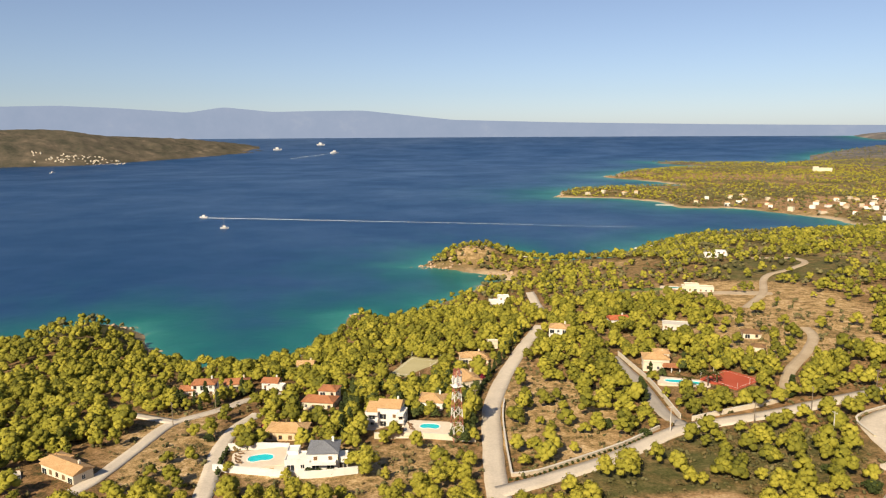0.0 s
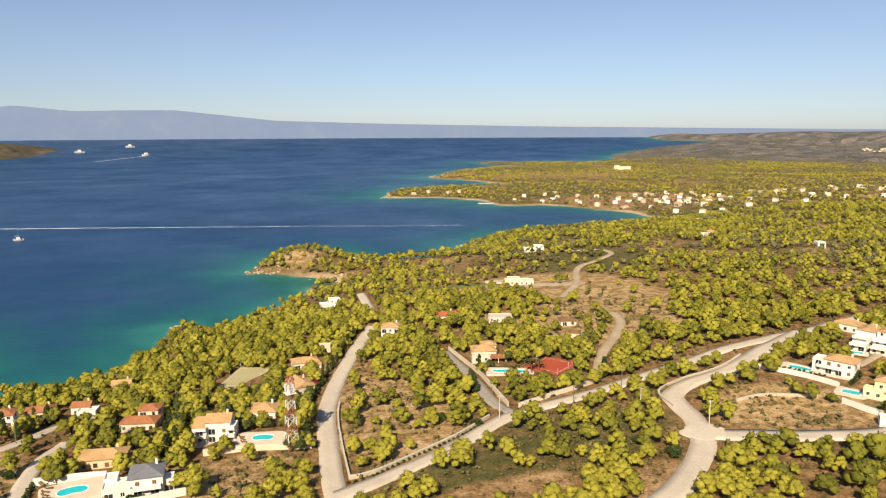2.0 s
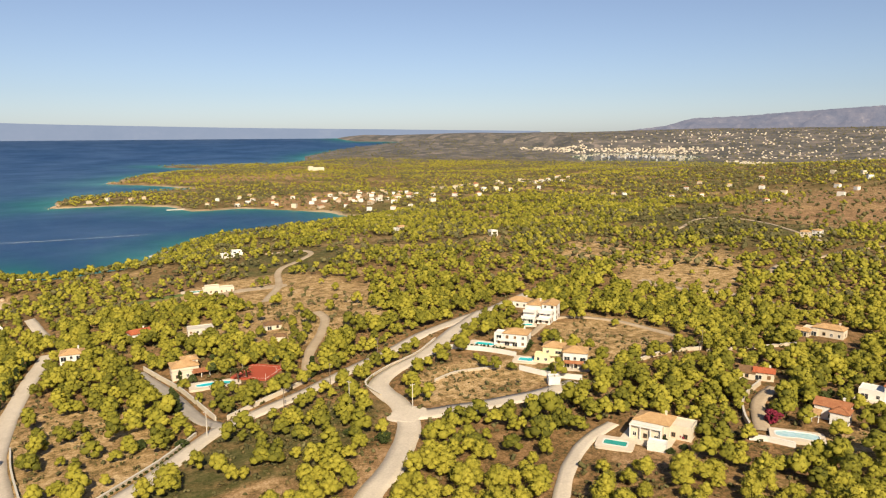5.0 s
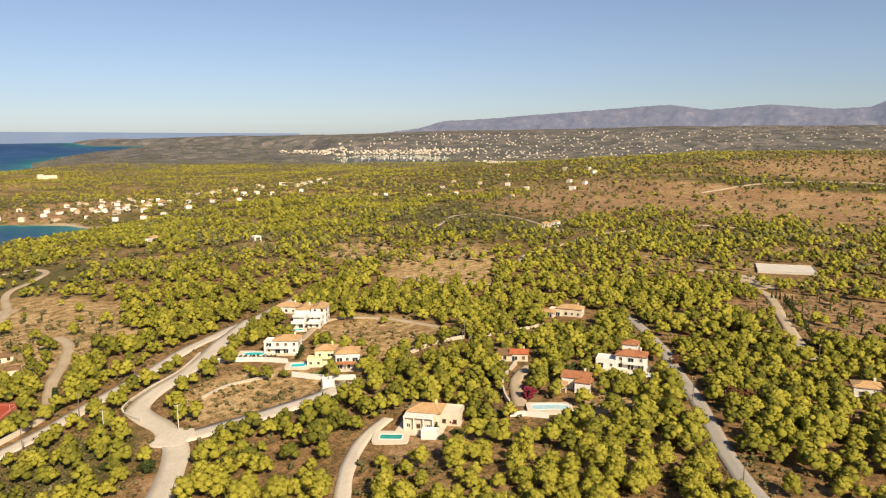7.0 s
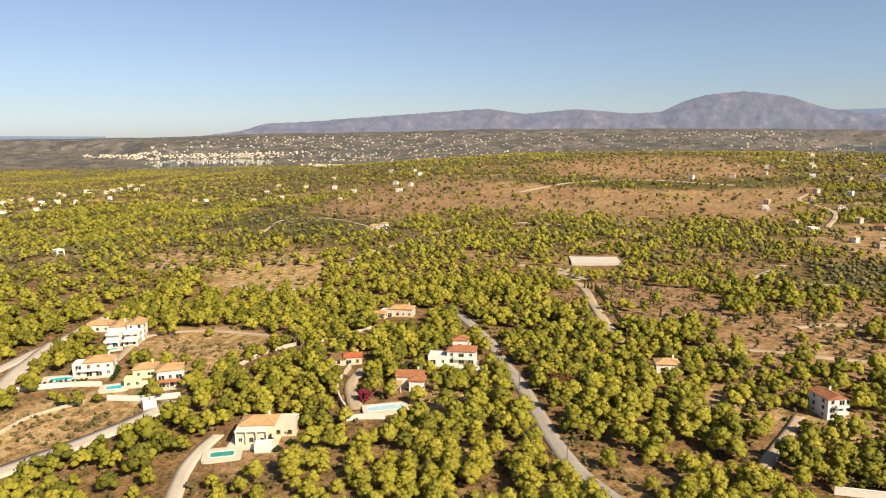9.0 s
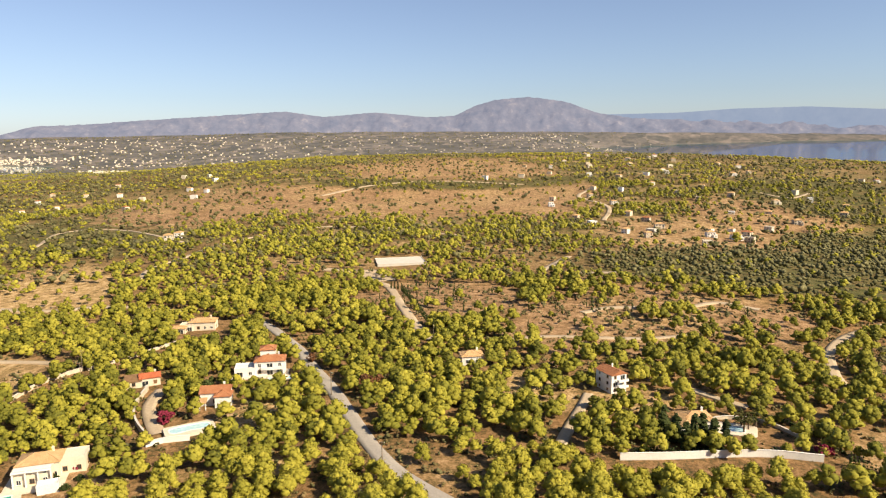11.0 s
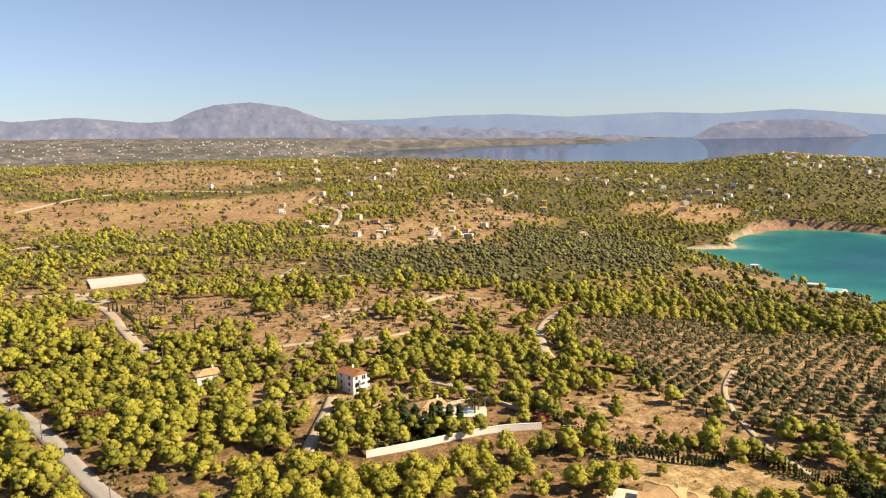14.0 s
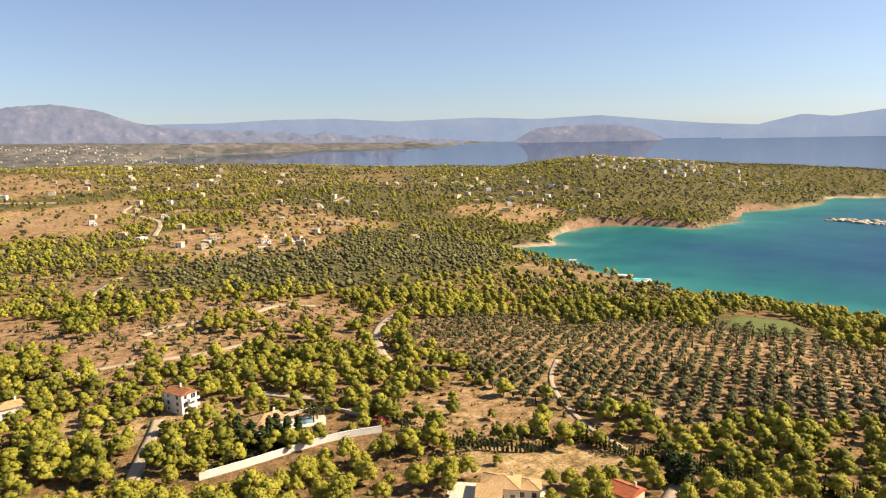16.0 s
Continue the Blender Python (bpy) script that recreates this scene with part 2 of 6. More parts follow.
def sea_material():
    m, n, l, b = shader("sea_water", 0.25, 0, 0.26)
    b.inputs["IOR"].default_value = 1.4
    a = n.new("ShaderNodeAttribute")
    a.attribute_name = "shallow"
    weed = maths(n, l, "MULTIPLY", maths(n, l, "SUBTRACT", grain(n, l, 0.02, 5), 0.42), 0.9)
    v = maths(n, l, "SUBTRACT", a.outputs["Fac"], weed)
    c = ramp(n, l, v, [(0.0, (0.0005, 0.033, 0.108)), (0.16, (0.0005, 0.046, 0.108)), (0.36, (0.001, 0.066, 0.098)), (0.62, (0.002, 0.10, 0.10)), (0.9, (0.02, 0.17, 0.14)), (1.0, (0.25, 0.26, 0.18))])
    slick = grain(n, l, 0.004, 5, 0.7)
    c = blend(n, l, c, (0.75, 0.8, 0.85), maths(n, l, "MULTIPLY", slick, 0.5), "MULTIPLY")
    l.new(c, b.inputs["Base Color"])
    calm = n.new("ShaderNodeAttribute")
    calm.attribute_name = "calm"
    rough = blend(n, l, ramp(n, l, slick, [(0.35, (0.30,) * 3), (0.7, (0.46,) * 3)]), (0.03, 0.03, 0.03), calm.outputs["Fac"])
    l.new(rough, b.inputs["Roughness"])
    l.new(blend(n, l, (0.26, 0.26, 0.26), (1.0, 1.0, 1.0), calm.outputs["Fac"]), b.inputs["Specular IOR Level"])
    bump = n.new("ShaderNodeBump")
    bump.inputs["Distance"].default_value = 0.8
    l.new(maths(n, l, "SUBTRACT", 0.35, maths(n, l, "MULTIPLY", calm.outputs["Fac"], 0.335)), bump.inputs["Strength"])
    l.new(grain(n, l, 0.22, 6, 0.7), bump.inputs["Height"])
    l.new(bump.outputs[0], b.inputs["Normal"])
    return m


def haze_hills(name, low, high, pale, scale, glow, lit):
    """Backdrop hills: miles of lit air are painted as tinted colours that glow."""
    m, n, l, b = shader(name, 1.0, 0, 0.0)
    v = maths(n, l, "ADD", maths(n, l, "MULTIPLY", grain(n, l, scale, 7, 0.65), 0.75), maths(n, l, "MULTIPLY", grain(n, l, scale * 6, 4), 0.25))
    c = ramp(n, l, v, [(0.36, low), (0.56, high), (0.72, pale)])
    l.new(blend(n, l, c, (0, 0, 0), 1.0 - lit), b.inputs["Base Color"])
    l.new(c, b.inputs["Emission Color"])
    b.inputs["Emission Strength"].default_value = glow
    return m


GROUND, SEA = ground_material(), sea_material()
ROAD = surface("pale_worn_asphalt", (0.40, 0.345, 0.28), (0.58, 0.51, 0.42), 0.25)
GREY_ROAD = surface("grey_asphalt", (0.24, 0.215, 0.19), (0.36, 0.325, 0.285), 0.25)
TRACK = surface("dirt_track", (0.30, 0.225, 0.145), (0.47, 0.38, 0.27), 0.3)
WHITE = surface("white_render", (0.58, 0.555, 0.51), (0.74, 0.72, 0.68), 0.4, 0.9, 0.1)
CREAM = surface("cream_render", (0.52, 0.445, 0.335), (0.67, 0.60, 0.48), 0.4, 0.9, 0.1)
PEACH = surface("peach_render", (0.58, 0.42, 0.25), (0.72, 0.55, 0.36), 0.4, 0.9, 0.1)
YELLOW = surface("yellow_render", (0.64, 0.54, 0.31), (0.78, 0.68, 0.43), 0.4, 0.9, 0.1)
STONE = surface("stone_wall", (0.36, 0.29, 0.21), (0.60, 0.52, 0.40), 1.2, 0.95, 0.5)
PAVING = surface("terrace_paving", (0.48, 0.40, 0.31), (0.66, 0.58, 0.47), 0.7)
CONCRETE = surface("concrete", (0.42, 0.39, 0.34), (0.58, 0.54, 0.48), 0.5)
ROOF_TAN = tiles("pale_clay_tiles", (0.38, 0.22, 0.10), (0.52, 0.33, 0.16), (0.64, 0.45, 0.25))
ROOF_ORANGE = tiles("orange_clay_tiles", (0.27, 0.10, 0.045), (0.38, 0.16, 0.075), (0.48, 0.25, 0.13))
ROOF_RED = tiles("red_clay_tiles", (0.32, 0.08, 0.035), (0.44, 0.125, 0.055), (0.54, 0.2, 0.1))
ROOF_GREY = tiles("grey_slates", (0.13, 0.14, 0.16), (0.19, 0.20, 0.225), (0.27, 0.28, 0.3))
GLASS, gn, gl, gb = shader("window_glass", 0.08, 0, 0.5)
gb.inputs["Base Color"].default_value = (0.025, 0.03, 0.035, 1)
WOOD = surface("brown_shutter_wood", (0.12, 0.07, 0.035), (0.24, 0.14, 0.07), 2.0, 0.7)
BARK = surface("pine_bark", (0.07, 0.05, 0.035), (0.16, 0.115, 0.08), 2.0, 0.95, 0.6)
PINE = foliage("pine_needles", (0.08, 0.084, 0.012), (0.222, 0.208, 0.024), (0.38, 0.334, 0.044))
OLIVE = foliage("olive_leaves", (0.062, 0.062, 0.027), (0.126, 0.116, 0.046), (0.205, 0.185, 0.085))
CYPRESS = foliage("cypress_leaves", (0.022, 0.032, 0.008), (0.045, 0.058, 0.014), (0.08, 0.092, 0.024))
SCRUB = foliage("dry_scrub_leaves", (0.055, 0.055, 0.018), (0.125, 0.105, 0.04), (0.25, 0.18, 0.085))
HEDGE = foliage("dark_hedge_leaves", (0.02, 0.03, 0.008), (0.045, 0.06, 0.015), (0.09, 0.105, 0.03))
BLOOM = foliage("bougainvillea_blossom", (0.13, 0.015, 0.03), (0.30, 0.03, 0.065), (0.42, 0.09, 0.12))
RUST = foliage("rust_brown_needles", (0.10, 0.045, 0.02), (0.20, 0.09, 0.04), (0.30, 0.16, 0.07))
PALM = foliage("palm_fronds", (0.05, 0.055, 0.015), (0.12, 0.115, 0.03), (0.2, 0.18, 0.06))
LAWN = surface("lawn", (0.075, 0.11, 0.025), (0.15, 0.18, 0.045), 1.0, 0.95, 0.4)
VINES = surface("vine_rows", (0.06, 0.085, 0.018), (0.15, 0.16, 0.04), 1.4, 0.95, 0.5)
RED_COURT = surface("red_sports_court", (0.30, 0.055, 0.03), (0.40, 0.085, 0.045), 0.3)
CLAY = surface("sand_court", (0.30, 0.27, 0.14), (0.42, 0.37, 0.21), 0.3)
METAL_RED, mn, ml, mb = shader("red_painted_steel", 0.55, 0.2)
mb.inputs["Base Color"].default_value = (0.36, 0.13, 0.09, 1)
METAL_WHITE, mn, ml, mb = shader("white_painted_steel", 0.5, 0.2)
mb.inputs["Base Color"].default_value = (0.7, 0.68, 0.64, 1)
POLE_WOOD = surface("weathered_pole_wood", (0.12, 0.095, 0.07), (0.24, 0.19, 0.14), 3.0)
FOAM = surface("wake_foam", (0.35, 0.45, 0.52), (0.62, 0.68, 0.72), 0.2)


def pool_material(name, dark, light):
    m, n, l, b = shader(name, 0.06, 0, 0.5)
    l.new(ramp(n, l, grain(n, l, 0.8), [(0.3, dark), (0.7, light)]), b.inputs["Base Color"])
    relief(n, l, b, grain(n, l, 2.5), 0.15, 0.05)
    return m


POOL = pool_material("turquoise_pool_water", (0.01, 0.42, 0.50), (0.03, 0.55, 0.60))
POOL_GREEN = pool_material("green_pool_water", (0.02, 0.24, 0.20), (0.04, 0.33, 0.26))
POOL_PALE = pool_material("pale_pool_water", (0.30, 0.50, 0.55), (0.48, 0.64, 0.68))
# blues and violets are painted air; glow replaces most of the sunlight
HAZE_FAR = haze_hills("far_haze_blue_mountains", (0.19, 0.228, 0.30), (0.205, 0.24, 0.312), (0.235, 0.265, 0.325), 0.004, 1.0, 0.03)
HAZE_EAST = haze_hills("haze_grey_blue_mountains", (0.15, 0.182, 0.245), (0.17, 0.20, 0.258), (0.205, 0.225, 0.27), 0.005, 1.0, 0.05)
HAZE_MID = haze_hills("haze_violet_mountains", (0.108, 0.118, 0.158), (0.148, 0.148, 0.182), (0.25, 0.222, 0.228), 0.012, 0.86, 0.36)
# the island's own dry brown, plus a weak glow painted in for haze
HAZE_NEAR = haze_hills("dry_island_hills_with_glow", (0.05, 0.05, 0.036), (0.105, 0.088, 0.064), (0.21, 0.16, 0.11), 0.014, 0.15, 0.8)


# ---- mesh helpers ----
class Shape:
    def __init__(self):
        self.v, self.f = [], []

    def add(self, verts, faces):
        k = len(self.v)
        self.v.extend(tuple(p) for p in verts)
        self.f.extend(tuple(i + k for i in q) for q in faces)
        return self

    def box(self, x0, x1, y0, y1, z0, z1):
        return self.add([(x, y, z) for z in (z0, z1) for x, y in ((x0, y0), (x1, y0), (x1, y1), (x0, y1))],
                        [(3, 2, 1, 0), (4, 5, 6, 7), (0, 1, 5, 4), (1, 2, 6, 5), (2, 3, 7, 6), (3, 0, 4, 7)])

    def tube(self, a, b, ra, rb, sides=6):
        a, b = Vector(a), Vector(b)
        u = (b - a).normalized()
        s = u.orthogonal().normalized()
        w = u.cross(s)
        ring = [(math.cos(6.2832 * i / sides), math.sin(6.2832 * i / sides)) for i in range(sides)]
        vs = [a + (s * c + w * d) * ra for c, d in ring] + [b + (s * c + w * d) * rb for c, d in ring]
        fs = [(i, (i + 1) % sides, sides + (i + 1) % sides, sides + i) for i in range(sides)]
        return self.add(vs, fs + [tuple(range(sides))[::-1], tuple(range(sides, 2 * sides))])

    def mesh(self, name, material, flat=True):
        me = bpy.data.meshes.new(name)
        me.from_pydata(self.v, [], self.f)
        me.materials.append(material)
        if not flat:
            me.shade_smooth()
        return me


def part(name, shape, material, parent=None, label="", flat=True):
    ob = new(name, shape.mesh(name, material, flat) if isinstance(shape, Shape) else shape)
    if parent:
        ob.parent = parent
    return tagged(ob, label)


def thing(name, label, category, x, y, z, turn=0, group="", kind=""):
    ob = new(name)
    ob.matrix_world = pose(x, y, z, 0, 0, turn)
    return tagged(ob, label, category, group, kind)


def bulk(name, verts, faces, material, attrs=(), flat=False):
    """One mesh from arrays of vertices and of triangles or quads."""
    me = bpy.data.meshes.new(name)
    n, k = len(faces), faces.shape[1]
    me.vertices.add(len(verts))
    me.vertices.foreach_set("co", np.ascontiguousarray(verts, np.float32).ravel())
    me.loops.add(n * k)
    me.loops.foreach_set("vertex_index", np.ascontiguousarray(faces, np.int32).ravel())
    me.polygons.add(n)
    me.polygons.foreach_set("loop_start", np.arange(0, n * k, k, dtype=np.int32))
    me.update(calc_edges=True)
    for label, kind, data in attrs:
        a = me.attributes.new(label, kind, "POINT")
        a.data.foreach_set("color" if kind == "FLOAT_COLOR" else "value", np.ascontiguousarray(data, np.float32).ravel())
    me.materials.append(material)
    if not flat:
        me.shade_smooth()
    me.validate()
    return new(name, me)


def gz(x, y):
    return float(height(np.array([x]), np.array([y]))[0])

# ---- cover of the ground: patches of dry grass, soil, scrub and how many trees stand there ----
# (x, y, half width, half depth, turn) in plan; cover 0 dry grass, 1 bare soil, 2 green scrub; share of pines, share of bushes
PATCHES = [
    (37, 228, 24, 46, 0, 0, 0.32, 0.5), (-22, 190, 36, 20, 0, 0, 0.22, 0.7), (-84, 208, 17, 42, 15, 0, 0.10, 0.5), (78, 182, 50, 22, 20, 2, 0.42, 1.0),
    (180, 350, 40, 80, -22, 0, 0.05, 0.3), (140, 300, 22, 30, 0, 0, 0.12, 0.3), (165, 425, 55, 26, 10, 0, 0.12, 0.3), (118, 330, 16, 22, 0, 0, 0.25, 0.4), (236, 480, 60, 46, 20, 2, 0.15, 0.5), (164, 187, 28, 20, 0, 0, 0.10, 0.5),
    (241, 190, 34, 26, 40, 0, 0.01, 0.35), (397, 258, 80, 40, 30, 0, 0.16, 0.8), (660, 364, 170, 100, 30, 2, 0.05, 1.0), (838, 324, 190, 130, 20, 1, 0.03, 0.5),
    (408, 340, 46, 30, 30, 0, 0.12, 0.8), (890, 108, 200, 170, 0, 1, 0.02, 0.26), (944, -36, 250, 120, 0, 1, 0.02, 0.26), (1010, 30, 60, 240, 10, 2, 0.3, 0.8), (1220, 60, 200, 180, 10, 1, 0.08, 0.35),
    (376, 22, 52, 48, 0, 1, 0.05, 0.1), (323, -50, 50, 52, 0, 1, 0.08, 0.35), (341, -118, 46, 42, 0, 1, 0.07, 0.3), (183, -123, 24, 24, 0, 1, 0.10, 0.5),
    (140, -118, 12, 34, -42, 0, 0.02, 0.35), (365, -80, 44, 40, 0, 1, 0.14, 0.3), (620, -190, 120, 90, 0, 1, 0.05, 0.6), (760, -300, 120, 90, -30, 1, 0.12, 0.9), (860, -420, 160, 120, 0, 2, 0.4, 0.9),
    (175, -230, 72, 100, -35, 1, 0.0, 0.0), (255, -185, 50, 40, -30, 1, 0.0, 0.0), (470, -205, 90, 140, 0, 2, 0.05, 0.3), (560, -330, 110, 90, 0, 2, 0.06, 0.4),
    (740, -560, 60, 90, 0, 1, 0.1, 0.5), (176, 62, 16, 8, 60, 0, 0.45, 0.8), (206, 72, 16, 12, 0, 0, 0.25, 0.8), (162, 106, 16, 12, 0, 1, 0.12, 0.5),
    (57, 160, 22, 9, 10, 1, 0.0, 0.3), (95, 152, 7, 14, -35, 1, 0.0, 0.4), (236, -20, 20, 14, 0, 0, 0.25, 0.6), (228, -50, 12, 14, 0, 0, 0.05, 0.5), (620, 1120, 150, 110, 40, 1, 0.12, 0.5),
    (420, 1950, 200, 120, 30, 1, 0.25, 0.5), (800, 1800, 220, 160, 20, 1, 0.3, 0.6), (34, 655, 26, 18, 0, 0, 0.95, 0.5), (-205, 388, 34, 44, 10, 2, 0.35, 1.0), (205, -312, 24, 30, 30, 2, 0.0, 0.0)]
GROVE = (178, -222, 78, 112, -35)        # the terraced olive grove above the eastern bay


def inside(x, y, cx, cy, a, b, turn):
    c, s = math.cos(radians(turn)), math.sin(radians(turn))
    u, w = (x - cx) * c + (y - cy) * s, -(x - cx) * s + (y - cy) * c
    return np.sqrt((u / a) ** 2 + (w / b) ** 2)


def cover(x, y):
    """Weights of the three covers, the share of pines and the share of bushes at places of the plan."""
    w = np.zeros((3, len(x)))
    wob = waves(x, y, 38, 21) * 0.14 + waves(x, y, 14, 22) * 0.06
    r, az = np.hypot(x, y), np.degrees(np.arctan2(x, y))
    away = smooth(360, 560, r)
    bias = np.interp(az, [-40, 20, 60, 85, 100, 112, 125, 160], [0.36, 0.18, 0.18, 0.15, 0.04, -0.05, 0.0, 0.15])
    patchy = 0.10 + 0.9 * smooth(-0.1, 0.14, bias + 0.55 * waves(x, y, 150, 31) + 0.30 * waves(x, y, 48, 32) + 0.22 * waves(x, y, 420, 33))
    clump = np.clip((0.99 + 0.6 * waves(x, y, 105, 31) + 0.42 * waves(x, y, 35, 32)) * (1 - away) + patchy * away, 0.07, 1)
    pines = clump * np.interp(az, [-40, 20, 60, 100, 112, 125, 160], [0.97, 0.93, 0.97, 0.98, 0.9, 0.8, 0.8])
    pines = np.maximum(pines * (1 - 0.2 * smooth(700, 1500, r)), 0.9 * smooth(118, 126, az) * smooth(560, 760, r) * np.clip(0.75 + 0.7 * waves(x, y, 90, 35), 0.2, 1))
    bush = np.full(len(x), 0.55)
    w[0] = np.clip(0.35 + 0.6 * waves(x, y, 70, 41), 0, 1) * (1 - clump)
    w[2] = np.clip(smooth(380, 700, r) * (0.65 + 0.4 * waves(x, y, 210, 47)), 0, 1)
    w[1] = np.clip(smooth(105, 125, az) * smooth(250, 400, r) * (0.10 + 0.35 * waves(x, y, 150, 44)), 0, 1)
    hill = smooth(112, 124, az) * smooth(520, 760, r)
    w[0], w[1], w[2] = w[0] * (1 - hill), w[1] * (1 - 0.75 * hill), np.maximum(w[2], hill)
    for cx, cy, a, b, turn, kind, p, q in PATCHES:
        m = 1 - smooth(0.8, 1.12, inside(x, y, cx, cy, a, b, turn) + wob)
        for k in range(3):
            w[k] = w[k] * (1 - m)
        w[kind] = w[kind] + m
        pines, bush = pines * (1 - m) + p * m * (0.5 + clump), bush * (1 - m) + q * m
    return w, pines, bush * np.clip(0.75 + 0.8 * waves(x, y, 55, 61), 0.1, 1.5)


# ---- ground and sea ----
azs = np.radians(np.concatenate([np.arange(-38, 158, 0.42), np.arange(158, 322, 3.0)]))
radii = np.concatenate([[0.0, 20, 45, 70], np.geomspace(90, 720, 170), np.geomspace(727, 1450, 105), np.geomspace(1475, 4790, 62)])


def polar(azs, radii):
    a, r = np.meshgrid(azs, radii)
    k, n = len(radii), len(azs)
    i, j = np.meshgrid(np.arange(k - 1), np.arange(n), indexing="ij")
    p, q = i * n + j, i * n + (j + 1) % n
    return (r * np.sin(a)).ravel(), (r * np.cos(a)).ravel(), np.stack([p, p + n, q + n, q], -1).reshape(-1, 4)[:, ::-1]


gx, gy, gf = polar(azs, radii)
gd = inland(gx, gy)
gh = height(gx, gy, gd)
gw, gp, gb_ = cover(gx, gy)
gr = np.hypot(gx, gy)
beach = (1 - smooth(2.5 + 1.5 * waves(gx, gy, 40, 51), 7 + 3 * waves(gx, gy, 60, 52) + gr * 0.002, gd)) * np.clip(0.55 + 0.9 * waves(gx, gy, 240, 53), 0.12, 1) * (1 - 0.85 * smooth(1800, 2600, gr))
cliffs = (np.exp(-(((gx - 640) / 70) ** 2 + ((gy + 690) / 90) ** 2)) + np.exp(-(((gx - 640) / 50) ** 2 + ((gy + 930) / 80) ** 2)) > 0.35) * (1 - smooth(9, 13, gd))
cover_rgba = np.stack([np.clip(gw[0], 0, 1), np.clip(gw[1], 0, 1), np.clip(gw[2], 0, 1), np.ones_like(gx)], 1)
# plain rises with distance and brings in the painted haze tones
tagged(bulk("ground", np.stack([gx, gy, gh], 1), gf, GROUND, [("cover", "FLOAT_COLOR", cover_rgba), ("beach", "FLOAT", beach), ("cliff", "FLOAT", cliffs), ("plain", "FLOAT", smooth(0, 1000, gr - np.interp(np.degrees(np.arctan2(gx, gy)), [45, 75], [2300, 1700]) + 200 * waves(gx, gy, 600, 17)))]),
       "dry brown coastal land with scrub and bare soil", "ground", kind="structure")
sx, sy, sf = polar(azs[::2], np.concatenate([np.geomspace(150, 1200, 150), np.geomspace(1220, 4795, 80)]))
sd = inland(sx, sy)
saz = np.degrees(np.arctan2(sx, sy))
reach = 60 + 125 * smooth(100, 300, sx) * (1 - smooth(-420, -250, sy)) * (1 - smooth(1500, 1900, np.hypot(sx, sy))) + 40 * smooth(900, 1500, sy)
shallow = np.exp(np.minimum(sd, 0) / reach) * (1 - 0.12 * smooth(0, 900, -sd))
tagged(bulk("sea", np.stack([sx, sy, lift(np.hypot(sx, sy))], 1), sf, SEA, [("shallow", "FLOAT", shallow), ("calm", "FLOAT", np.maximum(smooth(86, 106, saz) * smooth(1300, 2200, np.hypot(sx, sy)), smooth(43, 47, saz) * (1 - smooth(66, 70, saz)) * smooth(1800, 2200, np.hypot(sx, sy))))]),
       "calm deep blue sea turning turquoise along the shore", "water", kind="structure")


def ridge(name, label, material, marks, foot, depth, rough, seed, steps=30, low=0.0):
    """A far range of hills: marks give azimuth and elevation of its skyline, foot its near shore's distance."""
    marks = np.array(marks, float)
    az = np.arange(marks[0, 0], marks[-1, 0] + 1e-6, 0.12)
    el = np.interp(az, marks[:, 0], marks[:, 1])
    k = np.ones(7) / 7
    el = np.convolve(np.pad(el, 3, mode="edge"), k, "valid")
    t = np.linspace(0, 1, steps)
    A, T = np.meshgrid(np.radians(az), t)
    f = np.interp(np.degrees(A), *np.array(foot, float).T)
    r = f + T * depth
    x, y = r * np.sin(A), r * np.cos(A)
    top = CZ + (f + depth) * np.tan(np.radians(el))[None]
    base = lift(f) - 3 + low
    rise = T ** 0.8
    bumps = (waves(x, y, depth * 0.9, seed) + 0.5 * waves(x, y, depth * 0.35, seed + 1) + 0.25 * waves(x, y, depth * 0.14, seed + 2)) * rough * np.sin(T * 3.14) + waves(x, y, depth * 0.2, seed + 3) * rough * 0.12 * T
    z = base + (top - base) * rise + bumps * np.clip((top - base) / 60, 0.1, 1)
    n = len(az)
    i, j = np.meshgrid(np.arange(steps - 1), np.arange(n - 1), indexing="ij")
    p = i * n + j
    faces = np.stack([p, p + 1, p + n + 1, p + n], -1).reshape(-1, 4)
    return tagged(bulk(name, np.stack([x.ravel(), y.ravel(), z.ravel()], 1), faces, material), label, "hills", kind="structure")


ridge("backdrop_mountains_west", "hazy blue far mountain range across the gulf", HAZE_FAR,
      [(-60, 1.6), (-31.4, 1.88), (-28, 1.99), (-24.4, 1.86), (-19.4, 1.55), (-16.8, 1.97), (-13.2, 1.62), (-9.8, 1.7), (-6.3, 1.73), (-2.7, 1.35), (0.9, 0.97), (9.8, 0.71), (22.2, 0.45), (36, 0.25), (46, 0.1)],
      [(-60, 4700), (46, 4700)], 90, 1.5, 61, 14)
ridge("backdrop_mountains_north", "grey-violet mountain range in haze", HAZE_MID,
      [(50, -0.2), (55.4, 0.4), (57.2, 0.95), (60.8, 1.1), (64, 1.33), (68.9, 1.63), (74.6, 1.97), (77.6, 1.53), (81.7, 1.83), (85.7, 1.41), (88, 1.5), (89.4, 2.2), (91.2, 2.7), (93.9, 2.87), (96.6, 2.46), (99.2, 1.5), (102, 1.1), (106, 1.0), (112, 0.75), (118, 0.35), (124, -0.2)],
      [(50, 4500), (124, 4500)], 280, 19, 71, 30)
ridge("backdrop_mountains_east", "hazy pale blue mountain range beyond the gulf", HAZE_EAST,
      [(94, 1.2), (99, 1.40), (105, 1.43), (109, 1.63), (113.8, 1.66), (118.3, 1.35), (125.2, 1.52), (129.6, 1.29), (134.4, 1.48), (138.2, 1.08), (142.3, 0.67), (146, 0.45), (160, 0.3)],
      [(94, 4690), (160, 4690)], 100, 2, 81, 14)
